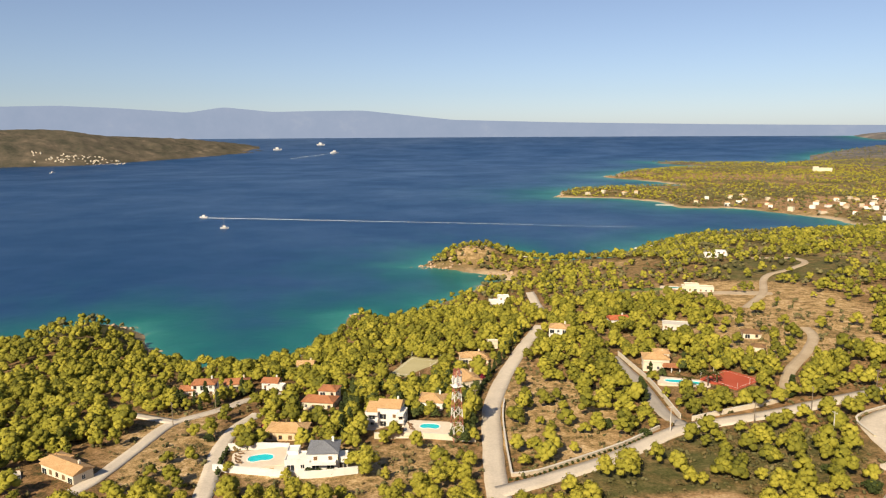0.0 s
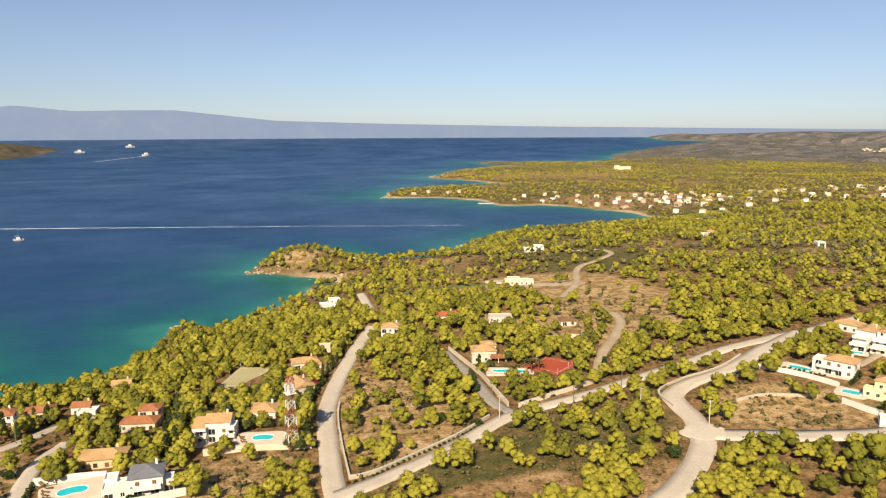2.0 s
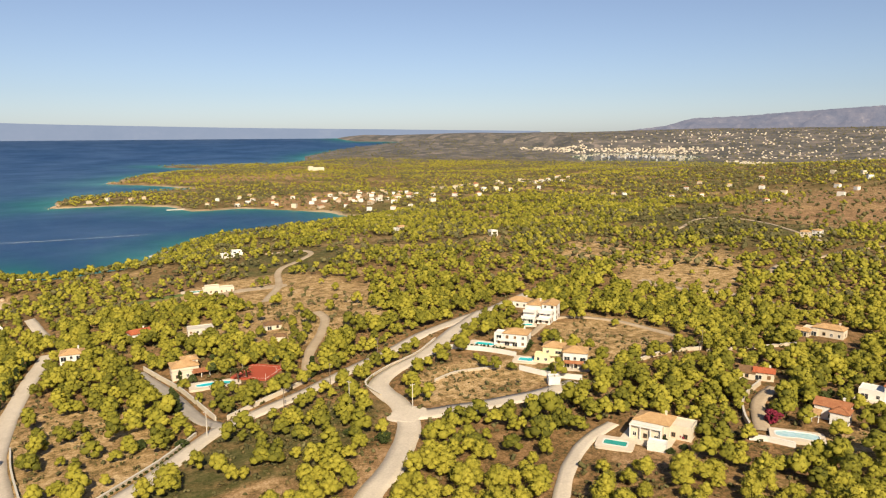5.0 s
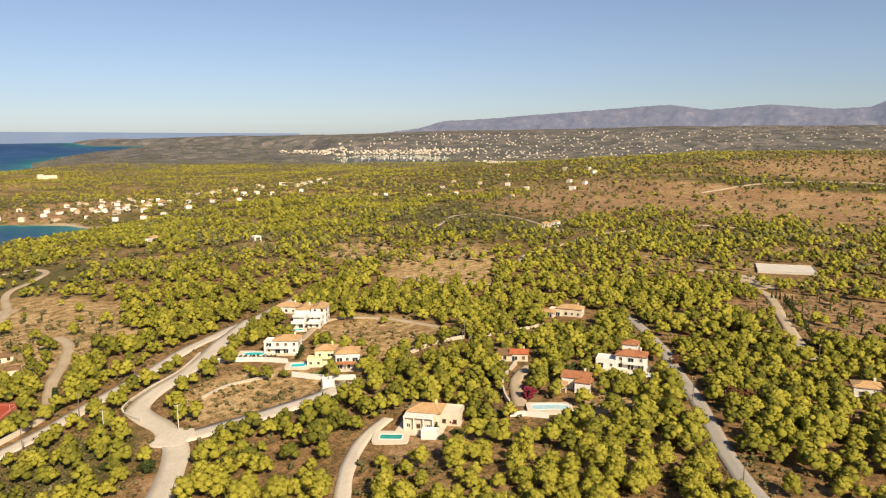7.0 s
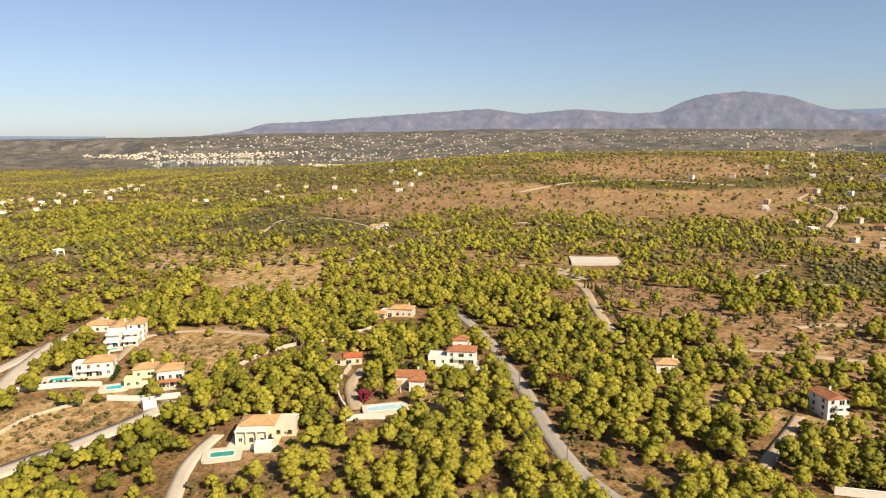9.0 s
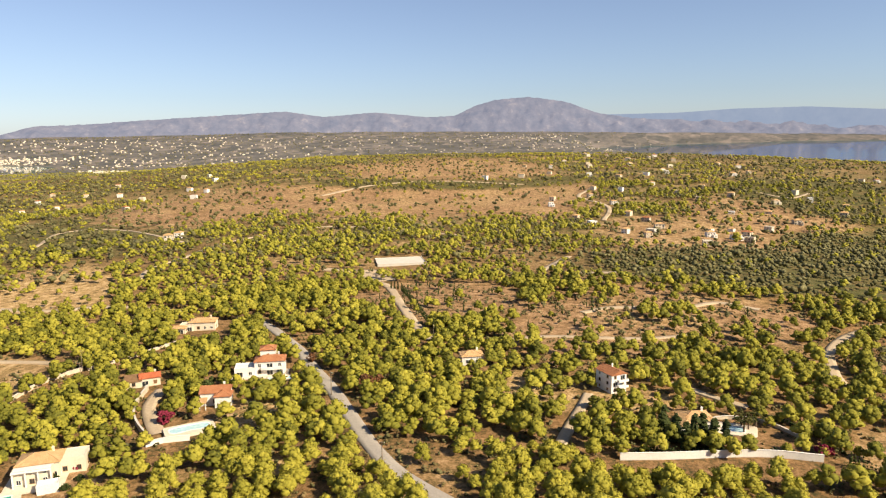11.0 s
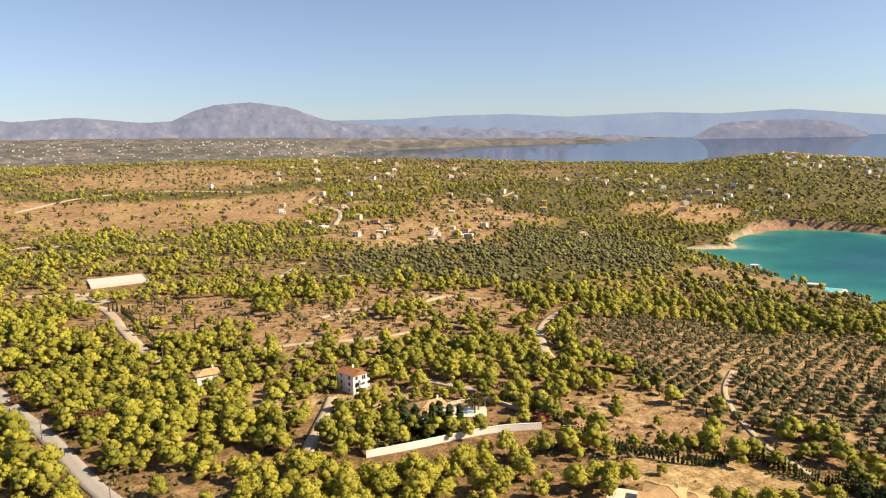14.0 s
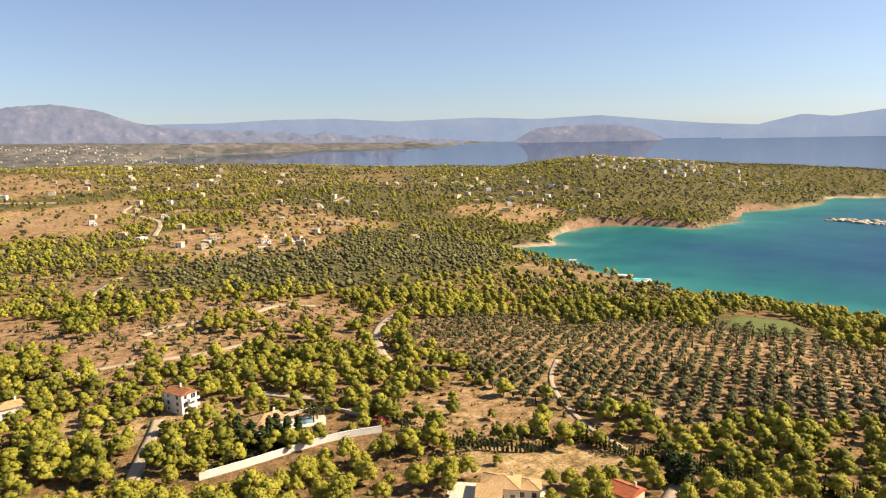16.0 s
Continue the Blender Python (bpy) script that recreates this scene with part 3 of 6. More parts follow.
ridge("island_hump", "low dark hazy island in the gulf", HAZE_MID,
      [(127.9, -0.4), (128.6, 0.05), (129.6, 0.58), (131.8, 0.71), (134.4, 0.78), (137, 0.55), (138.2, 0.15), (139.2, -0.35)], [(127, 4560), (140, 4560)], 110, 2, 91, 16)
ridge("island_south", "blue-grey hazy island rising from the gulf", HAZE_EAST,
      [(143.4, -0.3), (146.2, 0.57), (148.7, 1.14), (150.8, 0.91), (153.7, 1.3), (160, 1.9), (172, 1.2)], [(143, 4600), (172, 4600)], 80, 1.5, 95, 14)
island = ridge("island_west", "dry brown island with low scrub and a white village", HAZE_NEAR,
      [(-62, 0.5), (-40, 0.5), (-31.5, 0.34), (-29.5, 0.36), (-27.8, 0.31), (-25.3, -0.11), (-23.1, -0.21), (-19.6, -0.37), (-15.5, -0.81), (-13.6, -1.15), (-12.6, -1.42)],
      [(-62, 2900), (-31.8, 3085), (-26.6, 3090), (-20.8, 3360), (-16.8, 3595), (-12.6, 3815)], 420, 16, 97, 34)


# ---- roads and tracks ----
def spline(pts, step):
    p = [np.array(q, float) for q in pts]
    p = [2 * p[0] - p[1]] + p + [2 * p[-1] - p[-2]]
    out = []
    for a, b, c, d in zip(p, p[1:], p[2:], p[3:]):
        n = max(2, int(np.hypot(*(c - b)) / step))
        for k in range(n):
            t = k / n
            out.append(0.5 * (2 * b + (c - a) * t + (2 * a - 5 * b + 4 * c - d) * t * t + (3 * b - a - 3 * c + d) * t ** 3))
    return np.array(out + [p[-2]])


ROADS = []


def ribbon(line, half, up, down=0.5):
    """A draped strip with an underside skirt; line in plan, half its half width."""
    tan = np.gradient(line, axis=0)
    tan /= np.maximum(np.hypot(*tan.T), 1e-6)[:, None]
    nor = np.stack([-tan[:, 1], tan[:, 0]], 1)
    half = np.asarray(half) * np.ones(len(line))
    rows = [line + nor * half[:, None], line + nor * half[:, None] * 0.33, line - nor * half[:, None] * 0.33, line - nor * half[:, None]]
    zs = [height(q[:, 0], q[:, 1]) + up for q in rows]
    rows, zs = [rows[0]] + rows + [rows[3]], [zs[0] - down] + zs + [zs[3] - down]
    n = len(line)
    verts = np.concatenate([np.column_stack([q, z]) for q, z in zip(rows, zs)])
    faces = [(k * n + i, (k + 1) * n + i, (k + 1) * n + i + 1, k * n + i + 1) for k in range(5) for i in range(n - 1)]
    return verts, np.array(faces)


def road(name, label, pts, width, material, up=0.16):
    line = spline(pts, 2.5)
    ROADS.append((line, width / 2))
    half = width / 2 * (1 + 0.06 * waves(line[:, 0], line[:, 1], 17, len(ROADS)))
    v, f = ribbon(line, half, up + 0.01 * len(ROADS))
    tagged(bulk(name, v, f, material, flat=True), label, "road", kind="structure")
    return line


lane = road("road_shore_lane", "pale worn asphalt lane between villas", [(14.2, 164), (14.0, 175.1), (14.3, 187.8), (15.0, 204.6), (16.1, 226.5), (17.7, 240.8), (22.4, 263.9), (29.4, 290.2), (39.1, 320.7), (50, 350)], 6.4, ROAD)
road("road_upper_lane", "pale asphalt lane through pines", [(55.9, 376.2), (56.1, 412.5), (58.0, 460.6)], 5.5, ROAD)
main = road("road_main", "pale asphalt road along the slope", [(14.4, 171.1), (26.1, 176.4), (43.5, 187.0), (57.3, 196.8), (68.4, 205.5), (77.1, 210.6), (93.1, 215.0), (108, 219), (133.0, 228.7), (160.3, 238.4), (184.5, 247.0), (211.3, 255.4), (242.0, 262), (308.7, 286.8)], 6.2, ROAD)
road("road_side_lane", "narrow grey asphalt lane beside a walled villa", [(76.2, 213.1), (73.6, 222.2), (73.7, 241.4), (73.9, 265.0), (72.2, 290.0)], 4.6, GREY_ROAD)
fork = road("road_fork", "pale asphalt road with a wide bend", [(80, 134), (88.5, 142.5), (98.9, 149.0), (112.3, 161.4), (121.6, 172.3), (128.2, 186.8), (130.9, 199.8), (134.5, 209.4), (146.3, 217.0), (163.2, 222.7), (183.1, 233.1), (202.6, 245.1), (228.9, 258.9)], 7.4, ROAD)
road("road_branch", "pale asphalt branch road", [(124.5, 177.5), (130.5, 174.0), (137.5, 171.1), (147, 167.2), (157.5, 164.2), (172.6, 161.1), (186.5, 160.7)], 7.8, ROAD)
road("road_villa_drive", "pale concrete drive down to a villa", [(112, 101), (121.7, 108.8), (133.7, 117.5), (146.2, 124.3), (156.2, 127.8), (167.5, 129.3)], 4.2, ROAD)
ridge_road = road("road_ridge", "grey asphalt road through the pine wood", [(148, -1), (160.2, 10.9), (167.4, 17.8), (176.7, 24.7), (191.9, 33.2), (217.4, 44.7), (238.0, 54.7), (259.3, 65.9), (281.9, 77.3), (312.6, 97.2), (335.6, 115.4)], 5.0, GREY_ROAD)
road("road_cape", "pale lane winding down to the cape", [(-101, 165), (-99.6, 174.4), (-96.6, 186.9), (-95.6, 206.7), (-94.8, 231.8), (-90.1, 240.6), (-81.5, 252.1), (-76.1, 263.4), (-65.1, 273.1)], 4.6, ROAD)
road("road_cape_spur", "pale lane ending under the wood", [(-94.1, 235.2), (-111.1, 242.5), (-125.5, 247.2)], 5.0, ROAD)
road("road_villa_lane", "pale asphalt lane beside a white villa", [(-62, 160), (-63.4, 173.5), (-66.0, 188.3), (-68.8, 205.0), (-70.0, 227.1), (-66.8, 244.4)], 5.2, ROAD)
TRACKS = {
    "orchard": ([(121.3, 240.0), (133.1, 260.2), (152.2, 284.7), (165.4, 305.7), (170, 322)], 4.5), "hill": ([(163.4, 372.0), (187.0, 404.3), (210.7, 453.0), (238.1, 475.3), (257.4, 494.5), (258.8, 517.9), (234.7, 529.8)], 4.5),
    "estate": ([(430, 70), (405.6, 54.0), (359.0, 42.1), (312.2, 29.1), (290.7, 21.1)], 5.0), "grove_bend": ([(339.4, -191.8), (311.8, -160), (287.4, -142), (261.2, -131.0), (246.9, -127.5)], 4.2),
    "grove": ([(209.9, -184.1), (194.0, -167.4), (179.7, -157.7), (165.2, -151.0), (149.2, -145.6), (133.2, -143.2)], 1.7), "gate": ([(104, -124), (108.3, -133.4), (113.9, -144.6)], 5.0),
    "terrace": ([(286.2, -0.8), (298, -25), (297.5, -50.0), (298.7, -71.9), (305.5, -90.6)], 3.2), "hollow": ([(243.6, -67.0), (231.7, -76.3), (221.8, -85.5)], 3.0),
    "behind_wood": ([(354, 256), (352, 225), (360, 196), (348, 152)], 4.5), "valley": ([(416, 212), (453, 219), (496, 214), (564, 209), (610, 190)], 4.0),
    "foot_of_hill": ([(598, 16), (642, 79), (652, 122), (645, 164)], 5.0), "scrub_path": ([(539, 356), (640, 390), (650, 340), (562, 242)], 3.4), "terrace_low": ([(454, -39), (478, -49), (509, -63)], 5.0),
    "terrace_mid": ([(443, -52), (445, -71), (445, -89)], 5.0), "lot": ([(460, 104), (455, 88), (457, 69)], 8.0), "terrace_upper": ([(340, -49), (350, -63), (352, -80)], 4.0),
    "grove_top": ([(352, -102), (366, -122), (356, -140)], 4.0), "east_path": ([(885, -333), (845, -361), (898, -413)], 4.0), "house_drive": ([(190, -22), (205, -27), (222, -33), (232, -36)], 3.6),
    "hillside": ([(880, 200), (960, 150), (1010, 60), (1000, -60)], 5.0), "fields": ([(700, -120), (790, -140), (880, -120), (960, -150)], 5.0),
    "drive": ([(196, 97), (205, 103), (218, 110), (232, 112)], 4.5), "field": ([(214, 212), (246, 224), (262, 205), (262, 176), (256, 160)], 3.0)}
for key, (pts, width) in TRACKS.items():
    road("track_" + key, "pale sandy dirt track", pts, width, TRACK)


VIEWS = []                               # garden walls that stay in view


def clear_of_roads(x, y, gap, lines=None):
    ok = np.ones(len(x), bool)
    for line, half in lines or ROADS:
        for i in range(0, len(x), 8000):
            d = np.min((x[i:i + 8000, None] - line[None, :, 0]) ** 2 + (y[i:i + 8000, None] - line[None, :, 1]) ** 2, 1)
            ok[i:i + 8000] &= d > (half + gap) ** 2
    return ok

# ---- houses ----
BUILT = []                               # (x, y, radius) kept free of trees
WIN_FRAME = Shape().box(-0.7, -0.58, -0.1, 0.04, 0, 1.4).box(0.58, 0.7, -0.1, 0.04, 0, 1.4).box(-0.58, 0.58, -0.1, 0.04, 1.28, 1.4).box(-0.78, 0.78, -0.18, 0.04, -0.12, 0).box(-0.04, 0.04, -0.08, 0.04, 0, 1.28).mesh("window", WHITE)
WIN_FRAME_WOOD = WIN_FRAME.copy()
WIN_FRAME_WOOD.materials[0] = WOOD
WIN_PANE = Shape().box(-0.58, 0.58, -0.03, 0.03, 0, 1.28).mesh("pane", GLASS)
DOOR_FRAME = Shape().box(-1.3, -1.18, -0.1, 0.04, 0, 2.2).box(1.18, 1.3, -0.1, 0.04, 0, 2.2).box(-1.18, 1.18, -0.1, 0.04, 2.08, 2.2).box(-0.05, 0.05, -0.08, 0.04, 0, 2.08).mesh("patio_door", WHITE)
DOOR_PANE = Shape().box(-1.18, 1.18, -0.03, 0.03, 0, 2.08).mesh("pane", GLASS)
SHUTTER = Shape().box(-0.62, -0.02, -0.13, -0.07, 0, 1.3).box(0.02, 0.62, -0.13, -0.07, 0, 1.3).mesh("shutter", WOOD)


def opening(parent, kind, x, y, z, turn, rng):
    """A window or a glazed door on a wall face."""
    frame_mesh, pane_mesh = (DOOR_FRAME, DOOR_PANE) if kind == "door" else (WIN_FRAME if rng.random() < 0.6 else WIN_FRAME_WOOD, WIN_PANE)
    w = new("patio_door" if kind == "door" else "window", frame_mesh)
    w.parent = parent
    w.matrix_basis = pose(x, y, z, 0, 0, turn)
    p = new("pane", pane_mesh)
    p.parent = w
    if kind == "window" and rng.random() < 0.35:
        s = new("shutter", SHUTTER)
        s.parent = w


def roof_shape(kind, w, d, z, pitch=0.36, eave=0.45):
    s = Shape()
    a, b = w / 2 + eave, d / 2 + eave
    if kind == "flat":
        t = 0.22
        s.box(-w / 2, w / 2, -d / 2, d / 2, z, z + 0.12)
        for x0, x1, y0, y1 in ((-w / 2 - 0.03, w / 2 + 0.03, -d / 2 - 0.03, -d / 2 + t), (-w / 2 - 0.03, w / 2 + 0.03, d / 2 - t, d / 2 + 0.03),
                               (-w / 2 - 0.03, -w / 2 + t, -d / 2 + t, d / 2 - t), (w / 2 - t, w / 2 + 0.03, -d / 2 + t, d / 2 - t)):
            s.box(x0, x1, y0, y1, z - 0.02, z + 0.55)
        return s
    low = z - 0.12
    if kind == "shed":
        h = 2 * b * pitch * 0.7
        s.add([(-a, -b, low), (a, -b, low), (a, b, low + h), (-a, b, low + h), (-a, -b, low + 0.2), (a, -b, low + 0.2), (a, b, low + h + 0.2), (-a, b, low + h + 0.2),
               (-a, b, low), (a, b, low)],
              [(4, 5, 6, 7), (0, 1, 5, 4), (1, 9, 2, 6, 5), (8, 0, 4, 7, 3), (9, 8, 3, 7, 6, 2), (8, 9, 1, 0)])
        return s
    h = min(a, b) * pitch
    if a >= b:
        k = (a - b) if kind == "hip" else a
        top = [(-k, 0, low + 0.2 + h), (k, 0, low + 0.2 + h)]
        faces = [(4, 5, 9, 8), (6, 7, 8, 9), (5, 6, 9), (7, 4, 8)]
    else:
        k = (b - a) if kind == "hip" else b
        top = [(0, -k, low + 0.2 + h), (0, k, low + 0.2 + h)]
        faces = [(5, 6, 9, 8), (7, 4, 8, 9), (4, 5, 8), (6, 7, 9)]
    base = [(x, y, zz) for zz in (low, low + 0.2) for x, y in ((-a, -b), (a, -b), (a, b), (-a, b))]
    s.add(base + top, faces + [(3, 2, 1, 0), (0, 1, 5, 4), (1, 2, 6, 5), (2, 3, 7, 6), (3, 0, 4, 7)])
    # ridge and hip caps
    for p, q in ([(top[0], top[1])] + ([(base[4 + i], top[j]) for i, j in (((0, 0), (1, 1), (2, 1), (3, 0)) if a >= b else ((0, 0), (1, 0), (2, 1), (3, 1)))] if kind == "hip" else [])):
        if (Vector(p) - Vector(q)).length > 0.3:
            s.tube((p[0], p[1], p[2] + 0.03), (q[0], q[1], q[2] + 0.03), 0.1, 0.1, 5)
    return s


def house(name, label, x, y, turn, blocks, wall=None, roof=None, z=None, chimney=True, group="", windows=True, keep=1.0, terrace=None, seed=1, facing=True, grow=1.0):
    """blocks: (cx, cy, width, depth, base, height, roof kind[, roof material]); turn is added to the way that faces the drone."""
    rng = random.Random(seed + int(abs(x * 7 + y * 13)))
    wall, roof = wall or WHITE, roof or ROOF_TAN
    if facing:
        turn = turn - math.degrees(math.atan2(x, y))
    z = gz(x, y) if z is None else z
    ob = thing(name, label, "house", x, y, z, turn, group)
    reach = 0
    for i, (cx, cy, w, d, z0, h, kind, *own) in enumerate(blocks):
        s = Shape().box(-w / 2, w / 2, -d / 2, d / 2, z0 - (3.0 if z0 < 0.1 else 0.0), z0 + h)
        if kind == "gable":                                     # gable ends close the roof
            b = min(w, d) / 2
            e = b * 0.36 * b / (b + 0.45)
            if w >= d:
                for sx in (-w / 2, w / 2 - 0.2):
                    s.add([(sx, -d / 2, z0 + h), (sx, d / 2, z0 + h), (sx, 0, z0 + h + e), (sx + 0.2, -d / 2, z0 + h), (sx + 0.2, d / 2, z0 + h), (sx + 0.2, 0, z0 + h + e)],
                          [(0, 2, 1), (3, 4, 5), (0, 3, 5, 2), (1, 2, 5, 4)])
        wo = part("wall", s, wall, ob)
        wo.location = (cx, cy, 0)
        ro = part("roof", roof_shape(kind, w, d, z0 + h), own[0] if own else (wall if kind == "flat" else roof), ob, "flat roof with parapet" if kind == "flat" else "clay tile roof")
        ro.location = (cx, cy, 0)
        reach = max(reach, math.hypot(abs(cx) + w / 2, abs(cy) + d / 2))
        if windows:
            for level in range(max(1, int(h / 2.7))):
                zz = z0 + level * 2.9
                for k in range(max(1, int(w / 3.4))):
                    px = cx - w / 2 + (k + 0.5) * w / max(1, int(w / 3.4))
                    door = rng.random() < 0.34
                    opening(ob, "door" if door else "window", px, cy - d / 2, zz + (0.1 if door else 0.95), 0, rng)
                for side, tn in ((-1, -90), (1, 90)):
                    for k in range(max(1, int(d / 4.5))):
                        py = cy - d / 2 + (k + 0.5) * d / max(1, int(d / 4.5))
                        opening(ob, "window", cx + side * w / 2, py, zz + 0.95, tn, rng)
    if chimney:
        cx, cy, w, d, z0, h = blocks[0][:6]
        c = part("chimney", Shape().box(-0.35, 0.35, -0.3, 0.3, -0.6, 1.1).box(-0.45, 0.45, -0.4, 0.4, 1.1, 1.25).box(-0.3, 0.3, -0.25, 0.25, 1.25, 1.5), wall, ob)
        c.location = (cx + w * 0.28, cy + d * 0.2, z0 + h + min(w, d) * 0.12)
    if terrace:
        x0, x1, y0, y1, zt = terrace
        part("terrace", Shape().box(x0, x1, y0, y1, -3.5, zt), PAVING, ob, "paved terrace slab")
    ob.scale = (grow * 0.84, grow * 0.84, grow * 0.88)
    reach *= grow * 0.84
    near_by = max(0.0, 1 - reach / max(math.hypot(x, y), 1))
    BUILT.append((x, y, reach * keep + 1.0))
    if not group:
        BUILT.append((x * near_by, y * near_by, reach * 0.8))
    return ob


def rail_balcony(ob, cx, cy, w, d, z, wall):
    part("balcony", Shape().box(cx - w / 2, cx + w / 2, cy - d, cy, z - 0.2, z).box(cx - w / 2, cx + w / 2, cy - d, cy - d + 0.15, z, z + 0.95)
         .box(cx - w / 2, cx - w / 2 + 0.15, cy - d + 0.15, cy, z, z + 0.95).box(cx + w / 2 - 0.15, cx + w / 2, cy - d + 0.15, cy, z, z + 0.95), wall, ob)


def porch(ob, cx, cy, w, d, h, roof_mat, post_mat=None, n=3):
    p = part("porch_roof", Shape().add(*slab_slope(w, d, h)), roof_mat, ob, "sloping porch roof")
    p.location = (cx, cy, 0)
    for k in range(n):
        q = part("post", Shape().box(-0.17, 0.17, -0.17, 0.17, -2, h - 0.15), post_mat or WHITE, ob)
        q.location = (cx - w / 2 + 0.3 + k * (w - 0.6) / (n - 1), cy - d / 2 + 0.3, 0)


def slab_slope(w, d, h):
    v = [(-w / 2, -d / 2, h - 0.3), (w / 2, -d / 2, h - 0.3), (w / 2, d / 2, h + 0.35), (-w / 2, d / 2, h + 0.35)]
    v = v + [(a, b, c + 0.2) for a, b, c in v]
    return v, [(3, 2, 1, 0), (4, 5, 6, 7), (0, 1, 5, 4), (1, 2, 6, 5), (2, 3, 7, 6), (3, 0, 4, 7)]


def outline(a, b, power=3.0, dent=0.0, n=40):
    """A rounded pool outline: a superellipse, dented on one side for a kidney shape."""
    out = []
    for k in range(n):
        t = 6.2832 * k / n
        c, s = math.cos(t), math.sin(t)
        u, v = a * math.copysign(abs(c) ** (2 / power), c), b * math.copysign(abs(s) ** (2 / power), s)
        out.append((u, v + dent * b * math.exp(-(u / (a * 0.5)) ** 2) * (1 if v < 0 else 0.0)))
    return out


def pool(label, x, y, turn, a, b, water, deck=(3, 3), dent=0.0, power=3.0, z=None, deck_mat=None, up=0.3):
    turn, a, b = turn - math.degrees(math.atan2(x, y)), a * 0.8, b * 0.86
    z = gz(x, y) + up if z is None else z
    ob = thing("swimming_pool", label, "swimming pool", x, y, z, turn)
    inner, rim = outline(a, b, power, dent), outline(a + 0.4, b + 0.4, power, dent)
    n = len(inner)
    s = Shape().add([(p[0], p[1], h) for ring, h in ((rim, -0.1), (rim, 0.12), (inner, 0.12), (inner, -0.3)) for p in ring],
                    [(k * n + i, k * n + (i + 1) % n, (k + 1) * n + (i + 1) % n, (k + 1) * n + i) for k in range(3) for i in range(n)])
    part("coping", s, WHITE, ob, "pale stone coping")
    part("water", Shape().add([(p[0], p[1], -0.04) for p in inner], [tuple(range(n))]), water, ob, "still pool water")
    if deck:
        da, db = a + deck[0], b + deck[1]
        hole = [(math.copysign(max(abs(p[0]), 0), p[0]), p[1]) for p in rim]
        outer = outline(da, db, 8.0, 0, n)
        part("pool_deck", Shape().add([(p[0], p[1], 0.03) for p in hole] + [(p[0], p[1], 0.03) for p in outer] + [(p[0], p[1], -4.0) for p in outer],
             [(i, n + i, n + (i + 1) % n, (i + 1) % n) for i in range(n)] + [(n + i, 2 * n + i, 2 * n + (i + 1) % n, n + (i + 1) % n) for i in range(n)]), deck_mat or PAVING, ob, "pale paved deck")
        BUILT.append((x, y, max(da, db) + 1.2))
        k = 1 - 7 / math.hypot(x, y)
        BUILT.append((x * k, y * k, max(da, db)))
    else:
        BUILT.append((x, y, max(a, b) + 1.5))
    return ob


def garden_wall(label, pts, h, thick, material, name="garden_wall", step=3.0):
    """A wall that follows the ground, with a coping of its own."""
    line = spline(pts, step)
    tan = np.gradient(line, axis=0)
    tan /= np.maximum(np.hypot(*tan.T), 1e-6)[:, None]
    nor = np.stack([-tan[:, 1], tan[:, 0]], 1)
    zs = height(line[:, 0], line[:, 1])
    VIEWS.append((line, 0.3))
    x0, y0, z0 = line[0, 0], line[0, 1], zs[0]
    ob = thing(name, label, "wall", x0, y0, z0)
    for nm, t, lo, hi, m in (("wall_body", thick, -1.2, h, material), ("coping", thick + 0.12, h, h + 0.1, WHITE if material is WHITE else CONCRETE)):
        rows = [np.column_stack([line + nor * s * t / 2 - (x0, y0), zs - z0 + e]) for s, e in ((1, lo), (1, hi), (-1, hi), (-1, lo))]
        n = len(line)
        f = [(k % 4 * n + i, (k + 1) % 4 * n + i, (k + 1) % 4 * n + i + 1, k % 4 * n + i + 1) for k in range(4) for i in range(n - 1)] + [(0, 3 * n, 2 * n, n), (n - 1, 2 * n - 1, 3 * n - 1, 4 * n - 1)]
        part(nm, Shape().add(np.concatenate(rows), f), m, ob)
    return ob


# villas on the western slope
v1 = house("white_villa", "modern white villa with a grey hipped roof above a pool", -37, 193, -8, [(3, 0, 10, 10, 0, 6.2, "hip", ROOF_GREY), (-6, -1, 8, 7, 0, 3.4, "flat"), (-8, 3, 4, 5, 0, 4.2, "flat"), (9.6, -1, 3, 5, 0, 3.6, "flat")], WHITE, ROOF_GREY, terrace=(-14, 13, -9, 5, 0.25))
rail_balcony(v1, 3, -5, 9, 2.0, 3.1, WHITE)
pool("turquoise round-ended pool on a white terrace", -54, 196.5, 0, 4.6, 2.9, POOL, (4.5, 3.5), 0.35, 2.4, up=0.95)
garden_wall("long white retaining wall below a villa", [(-66, 190), (-52, 187), (-38, 184), (-24, 186)], 2.0, 0.5, WHITE)
garden_wall("white wall beside a pool terrace", [(-66, 205), (-55, 205), (-47, 204)], 2.2, 0.4, WHITE)
house("peach_bungalow", "peach bungalow under a pale hipped tile roof", -50, 216, -16, [(0, 0, 15, 9, 0, 3.6, "hip")], PEACH, ROOF_TAN)
h = house("terraced_villa", "white villa with stepped orange tile roofs", -45.5, 250, -20, [(0, 0, 14, 8, 0, 3.4, "hip"), (2, 7, 8, 7, 0, 5.8, "hip")], CREAM, ROOF_ORANGE)
v4 = house("three_level_villa", "white three-level villa with balconies and a pale roof", -19, 227, -14, [(1.5, 1, 9, 9, 0, 7.6, "gable"), (-5.0, -1, 5, 7, 0, 5.6, "shed"), (6.6, -1.5, 3, 6, 0, 5.8, "flat")], WHITE, ROOF_TAN, terrace=(-9, 10, -8, 5, 0.2))
for zz in (2.9, 5.6):
    rail_balcony(v4, -4.8, -4.5, 5, 1.8, zz, WHITE)
    rail_balcony(v4, 6.6, -4.5, 3, 1.6, zz, WHITE)
